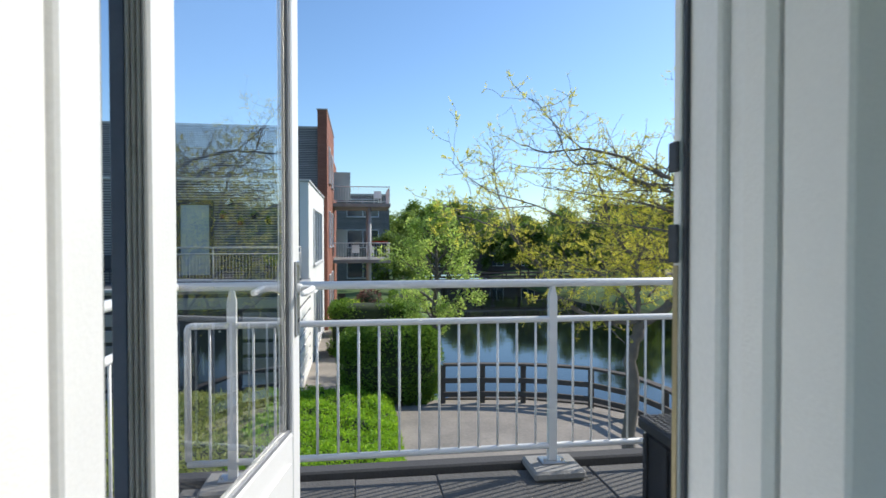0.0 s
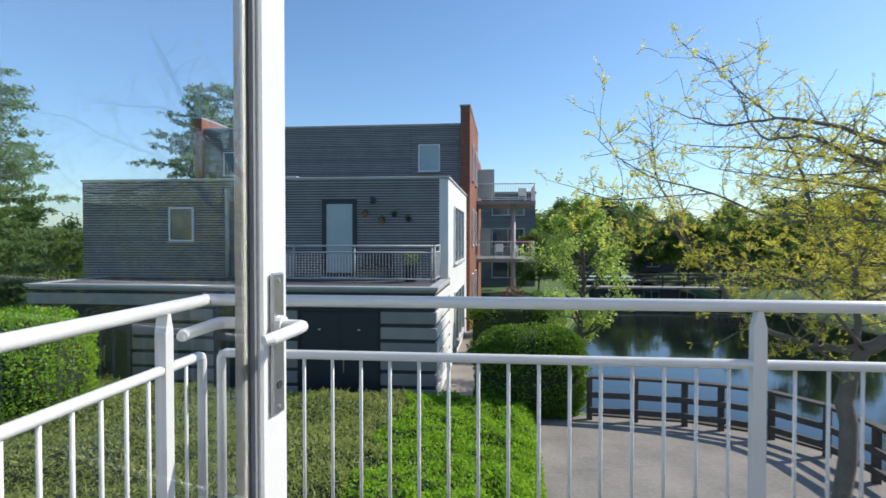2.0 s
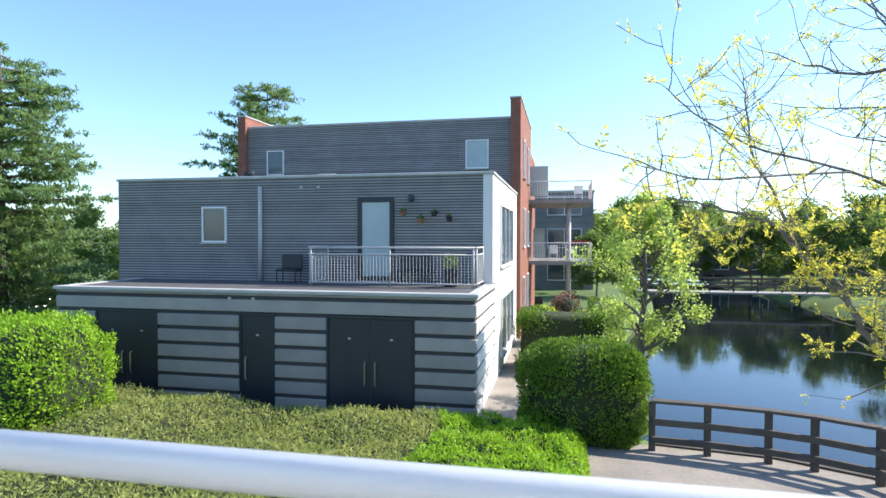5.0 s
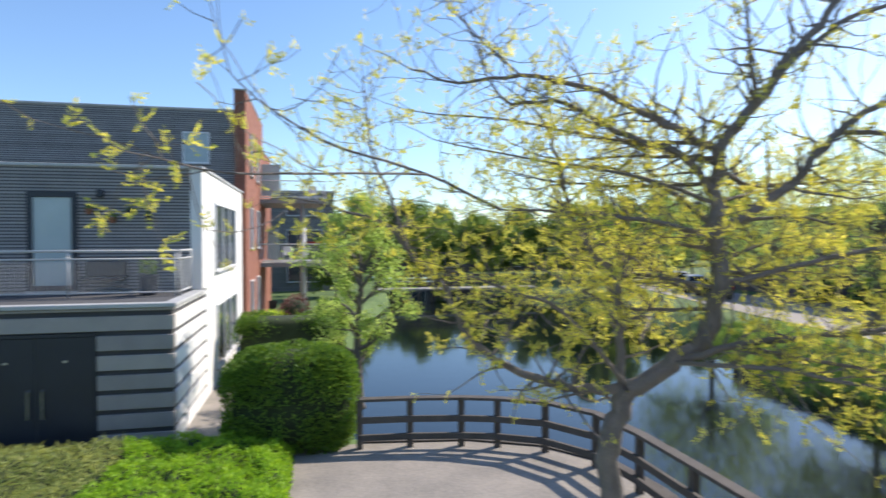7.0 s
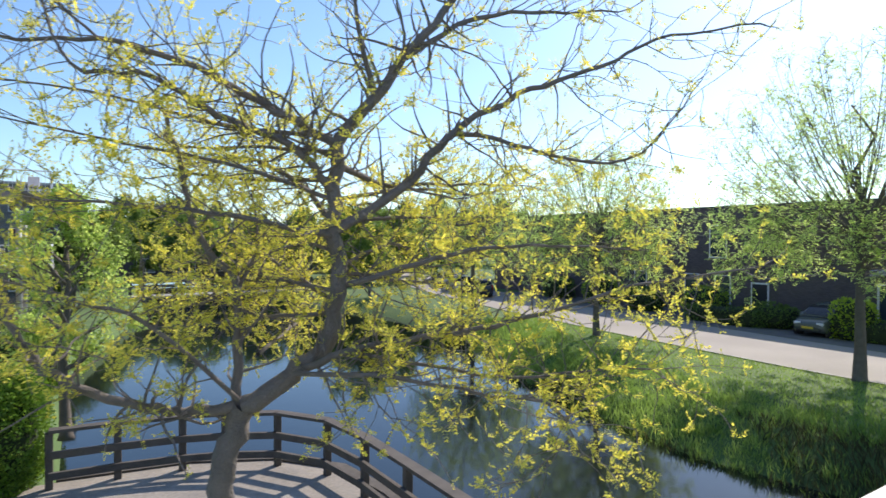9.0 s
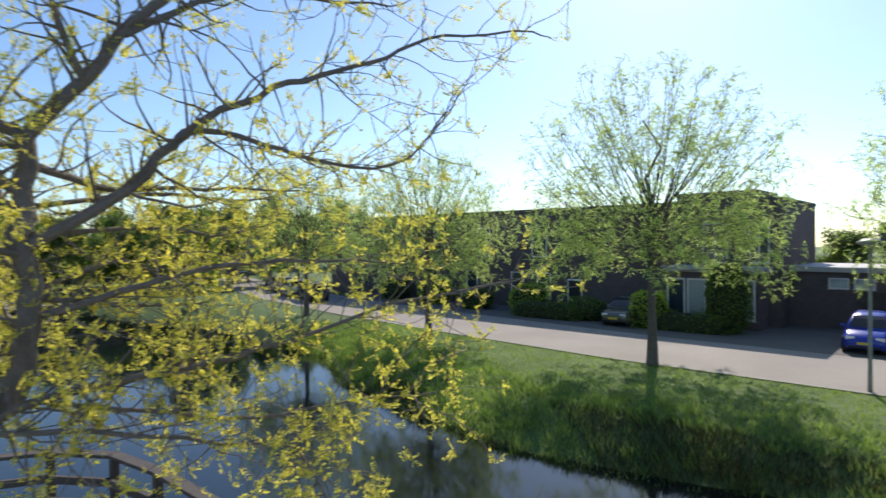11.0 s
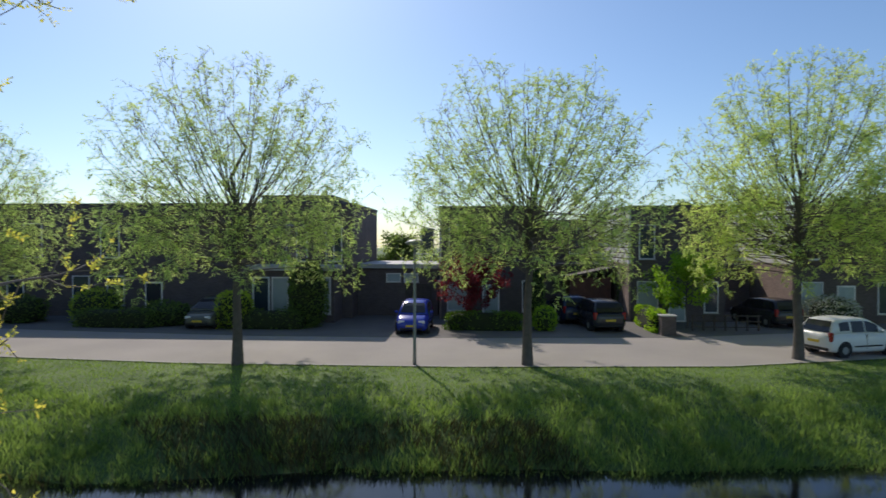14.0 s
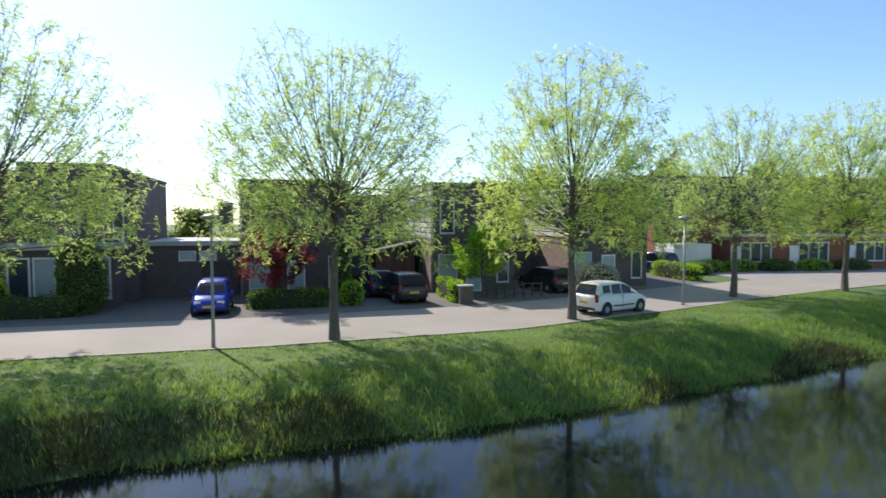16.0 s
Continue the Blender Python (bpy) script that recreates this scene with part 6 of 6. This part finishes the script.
def module(y0, y1, link, label):
    """Dark front block with a boarded, sunlit side wall over pinkish brick, and a low link."""
    h = thing("house", label, "house", (36.3, (y0 + y1) / 2, 0), "houses across the street")
    x0 = 36.3
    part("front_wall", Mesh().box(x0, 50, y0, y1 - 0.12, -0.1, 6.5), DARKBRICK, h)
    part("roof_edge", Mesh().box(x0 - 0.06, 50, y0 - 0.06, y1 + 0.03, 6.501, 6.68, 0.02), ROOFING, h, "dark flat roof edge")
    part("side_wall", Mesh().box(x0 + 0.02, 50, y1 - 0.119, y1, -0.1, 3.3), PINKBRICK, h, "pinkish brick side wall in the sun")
    z = 3.32
    while z < 6.4:
        part("board", Mesh().box(x0 + 0.03, 50, y1 - 0.118, y1 + 0.012, z, z + 0.255, 0.012), SIDING, h)
        z += 0.325
    part("link", Mesh().box(41.5, 50, y1 + 0.013, y1 + link, -0.1, 2.9), DARKBRICK, h, "low brick link building")
    part("link_roof", Mesh().box(41.3, 50, y1 + 0.014, y1 + link, 2.901, 3.15, 0.02), ROOFING, h)
    part("upper_back", Mesh().box(45.5, 50, y1 + 0.6, y1 + link, 3.151, 6.2), DARKBRICK, h)
    window(h, "y", 45.5, y1 + 1.0, y1 + 2.0, 3.7, 5.6, -1, PANE, 0)
    window(h, "y", x0, y1 - 1.45, y1 - 0.55, 3.6, 5.6, -1, PANE, 0)
    # a pale reflection is put into this pane's colour
    window(h, "y", x0, y1 - 1.65, y1 - 0.45, 0.55, 2.35, -1, PALEPANE, 0)
    window(h, "y", x0, y0 + 0.4, y0 + 1.2, 0.55, 2.35, -1, PANE, 0)
    front_door(h, x0, (y0 + y1) / 2 - 0.5, (y0 + y1) / 2 + 0.5, PALEPANE)
    return h


module(-4.6, 1.4, 0.15, "dark brick house behind the red-leaved tree")
module(-14.9, -9.5, 4.6, "dark brick house with pale boarded side wall")
module(-24.4, -18.6, 3.4, "dark brick house with pale boarded side wall")

# row of orange brick houses beyond the bend
rw = thing("row_houses", "row of orange brick houses with dark tiled roofs beyond the bend", "house", (0, 0, 0))
part("wall", Mesh().box(0, 30, 0, 8, -0.1, 5.0), ORANGEBRICK, rw)
part("low_front", Mesh().box(5.6, 30, -2.5, -0.002, -0.1, 2.9), ORANGEBRICK, rw, "low brick front extension")
part("garage", Mesh().box(0.0, 3.4, -3.2, -0.002, -0.1, 2.35, 0.02), FRAME, rw, "white rendered garage front")
part("front_roof", Mesh().box(5.4, 30.1, -2.7, -0.003, 2.901, 3.1, 0.03), COPING, rw, "pale flat roof edge")
rm = Mesh()
rm.poly([(-0.3, -0.5, 4.9), (30.3, -0.5, 4.9), (30.3, 4, 8.6), (-0.3, 4, 8.6)]).poly([(-0.3, 8.5, 4.9), (-0.3, 4, 8.6), (30.3, 4, 8.6), (30.3, 8.5, 4.9)])
rm.poly([(-0.3, -0.5, 4.9), (-0.3, 4, 8.6), (-0.3, 8.5, 4.9)]).poly([(30.3, -0.5, 4.9), (30.3, 8.5, 4.9), (30.3, 4, 8.6)])
part("roof", rm, TILES, rw, "dark tiled pitched roof")
for i in range(5):
    if i:
        window(rw, "x", -2.5, 0.9 + 5.6 * i, 3.9 + 5.6 * i, 0.7, 2.45, -1, PANE, 2, FRAME, 0.09, 0.09)
    window(rw, "x", 0, 1.6 + 5.6 * i, 3.6 + 5.6 * i, 3.4, 4.7, -1, PANE, 1)
    if i:
        part("door", Mesh().box(-1.0 + 5.6 * i + 1.05, -1.0 + 5.6 * i + 1.85, -2.58, -2.502, 0, 2.15, 0.01), FRAME, rw, "white front door")
rw.location = (47.6, -33.0, 0)
rw.rotation_euler = (0, 0, radians(-97))

# terraces beyond the pond to the north
nr = thing("row_houses", "low dark terrace of houses beyond the footbridge", "house", (30, 78, 0))
part("wall", Mesh().box(6, 50, 78, 86, -0.1, 5.2), DARKBRICK, nr)
part("roof_edge", Mesh().box(5.9, 50.1, 77.9, 86.1, 5.201, 5.4, 0.03), ROOFING, nr)
for i in range(9):
    window(nr, "x", 78, 8 + 4.6 * i, 10 + 4.6 * i, 0.6, 2.3, -1, PANE, 1)
    window(nr, "x", 78, 8 + 4.6 * i, 10 + 4.6 * i, 3.2, 4.7, -1, PANE, 1)
an = thing("annex_building", "grey flat-roofed apartment wing behind the balconies", "building", (-1, 55, 0))
part("wall", Mesh().box(-12, 1.5, 52, 62, -0.1, 8.6), GREYBRICK, an)
part("roof_edge", Mesh().box(-12.1, 1.6, 51.9, 62.1, 8.601, 8.8, 0.03), COPING, an)
for i in range(3):
    window(an, "x", 52, -2.5, 0.5, 0.8 + 2.9 * i, 2.5 + 2.9 * i, -1, PANE, 1)

# lean-to shed, trellis and climbing plants beside the pinkish wall
sh = thing("garden_shed", "reddish brown timber lean-to shed beside a brick house", "shed", (40.0, -7.6, 0))
SHEDWOOD = mat("red_brown_boards", (0.17, 0.075, 0.055), (0.10, 0.05, 0.04), 3, 0.8, 0.25)
part("wall", Mesh().box(39.4, 41.25, -9.2, -6.6, 0.0, 2.35), SHEDWOOD, sh)
part("roof", Mesh().poly([(39.2, -9.45, 2.95), (41.28, -9.45, 2.95), (41.28, -6.3, 2.3), (39.2, -6.3, 2.3)]).poly([(39.2, -6.3, 2.4), (41.28, -6.3, 2.4), (41.28, -9.45, 3.05), (39.2, -9.45, 3.05)]).poly([(39.2, -9.45, 2.95), (39.2, -6.3, 2.3), (39.2, -6.3, 2.4), (39.2, -9.45, 3.05)]), TILES, sh, "sloping dark roof")
for k in range(8):
    part("board", Mesh().box(39.36, 39.399, -9.18 + 0.325 * k, -8.875 + 0.325 * k, 0.05, 2.33, 0.006), SHEDWOOD, sh)
for x, z in ((37.6, 2.5), (38.7, 1.7), (40.0, 2.7)):
    cv = Mesh()
    for i in range(160):
        cv.leaf(Vector((x + rnd.gauss(0, 0.3), -9.5 + rnd.uniform(0.02, 0.10), max(0.1, z + rnd.gauss(0, 0.35)))), rvec(), Vector((0, 1, 0)), rnd.uniform(0.07, 0.13), 0.035)
    cl_ = thing("climbing_plant", "sparse climbing plant on the pinkish brick wall", "plant", (x, -9.45, 0))
    part("stem", Mesh().tube([(x, -9.46, 0.0), (x + 0.1, -9.46, z * 0.6), (x, -9.47, z + 0.3)], [0.02, 0.015, 0.006], 5), BARK, cl_)
    part("foliage", cv, DARKLEAF, cl_)
tr = thing("trellis_fence", "low dark wooden trellis along a front garden", "fence", (33.0, -13.6, 0))
for k in range(7):
    part("post", Mesh().box(32.95, 33.05, -15.25 + 0.55 * k, -15.17 + 0.55 * k, 0.0, 0.85, 0.01), WOOD, tr)
for z in (0.2, 0.5, 0.78):
    part("rail", Mesh().box(32.90, 32.949, -15.3, -11.8, z, z + 0.05, 0.006), WOOD, tr)
pier = thing("garden_pier", "dark brick garden pier at the end of a hedge", "pier", (31.5, -10.1, 0))
part("shaft", Mesh().box(31.2, 31.7, -10.5, -9.8, 0.0, 0.95, 0.01), DARKBRICK, pier)
part("cap", Mesh().box(31.15, 31.75, -10.55, -9.75, 0.951, 1.02, 0.01), COPING, pier, "pale stone cap")

# front gardens
for i, (x, y, h) in enumerate(((33.4, 16.2, 1.0), (34.2, 20.8, 1.5), (33.8, 25.0, 1.2), (34.5, 29.5, 1.7), (35.0, 34.5, 1.4))):
    leafy_body("garden_shrub", "leafy front garden shrub before the brown terrace", "shrub", [(x, y, h * 0.55, 1.1, 1.3, h * 0.7, 0.85)], (DARKLEAF, BRIGHTLEAF)[i % 2], 1600, 0.14, 0.25)
leafy_body("front_hedge", "low clipped hedge in front of a house", "hedge", [(32.6, -1.2, 0.4, 0.5, 2.1, 0.55, 0.5)], HEDGELEAF, 2600, 0.12, 0.08, "front hedges")
leafy_body("front_hedge", "sunlit low hedge at a driveway", "hedge", [(33.6, -9.95, 0.5, 1.8, 0.4, 0.6, 0.4)], LIMELEAF, 2600, 0.12, 0.08, "front hedges")
leafy_body("front_hedge", "clipped garden hedge near the far houses", "hedge", [(40, -29.5, 0.5, 2.6, 0.6, 0.7, 0.5)], LIMELEAF, 2000, 0.14, 0.08, "front hedges")
leafy_body("front_hedge", "dark low hedge before a brown house", "hedge", [(32.4, 10.3, 0.4, 0.6, 2.4, 0.6, 0.6)], DARKLEAF, 1500, 0.13, 0.1, "front hedges")
leafy_body("front_hedge", "dark low hedge before a brown house", "hedge", [(32.4, 18.5, 0.4, 0.6, 2.4, 0.6, 0.6)], DARKLEAF, 1500, 0.13, 0.1, "front hedges")
leafy_body("round_shrub", "small round lime-green shrub by a driveway", "shrub", [(32.6, -4.3, 0.55, 0.6, 0.6, 0.65, 0.9)], LIMELEAF, 900, 0.12, 0.12)
red_t = tree_meshes(3.4, 0.7, 2.5, 92, 9000, 0.13, REDLEAF, limbs=14, depth=2, spread=0.8)
plant_tree("red_tree", "dark red-leaved ornamental tree in a front garden", red_t, (33.1, -0.7, 0), 0.4, 1.0)
lime_t = tree_meshes(4.0, 1.1, 2.3, 91, 8000, 0.14, LIMELEAF, limbs=14, depth=2, spread=0.7)
plant_tree("garden_tree", "bright lime-green small tree in a front garden", lime_t, (33.8, -11.9, 0), 1.2, 1.0)
leafy_body("garden_shrub", "slim dark conifer in a front garden", "shrub", [(34.2, -4.0, 1.6, 0.45, 0.45, 1.7, 0.8)], DARKLEAF, 1600, 0.13, 0.15)
leafy_body("garden_shrub", "tall green shrub before a brown house", "shrub", [(33.2, 8.3, 1.7, 0.95, 0.95, 1.8, 0.85)], DARKLEAF, 3400, 0.16, 0.25)
leafy_body("garden_shrub", "leafy garden shrub before a brown house", "shrub", [(32.4, 12.0, 0.9, 0.8, 0.9, 1.1, 0.85)], BRIGHTLEAF, 1600, 0.15, 0.25)
leafy_body("garden_shrub", "white-flowering shrub in a front garden", "shrub", [(34.6, -17.2 - 2.6, 0.8, 1.2, 1.2, 0.9, 0.9)], mat("pale_blossom", (0.55, 0.56, 0.48), (0.22, 0.28, 0.14), 3, 0.8, 0, island=0.8), 2600, 0.12, 0.2)
for i, (x, y) in enumerate(((43.6, -38.6), (43.1, -42.0), (42.7, -45.6), (42.2, -49.4), (43.6, -35.4), (42.4, -33.0))):
    leafy_body("garden_shrub", "low garden shrub before the orange brick houses", "shrub", [(x, y, 0.35, 0.8, 1.5, 0.6, 0.85)], (LIMELEAF, DARKLEAF)[i % 2], 900, 0.18, 0.2)
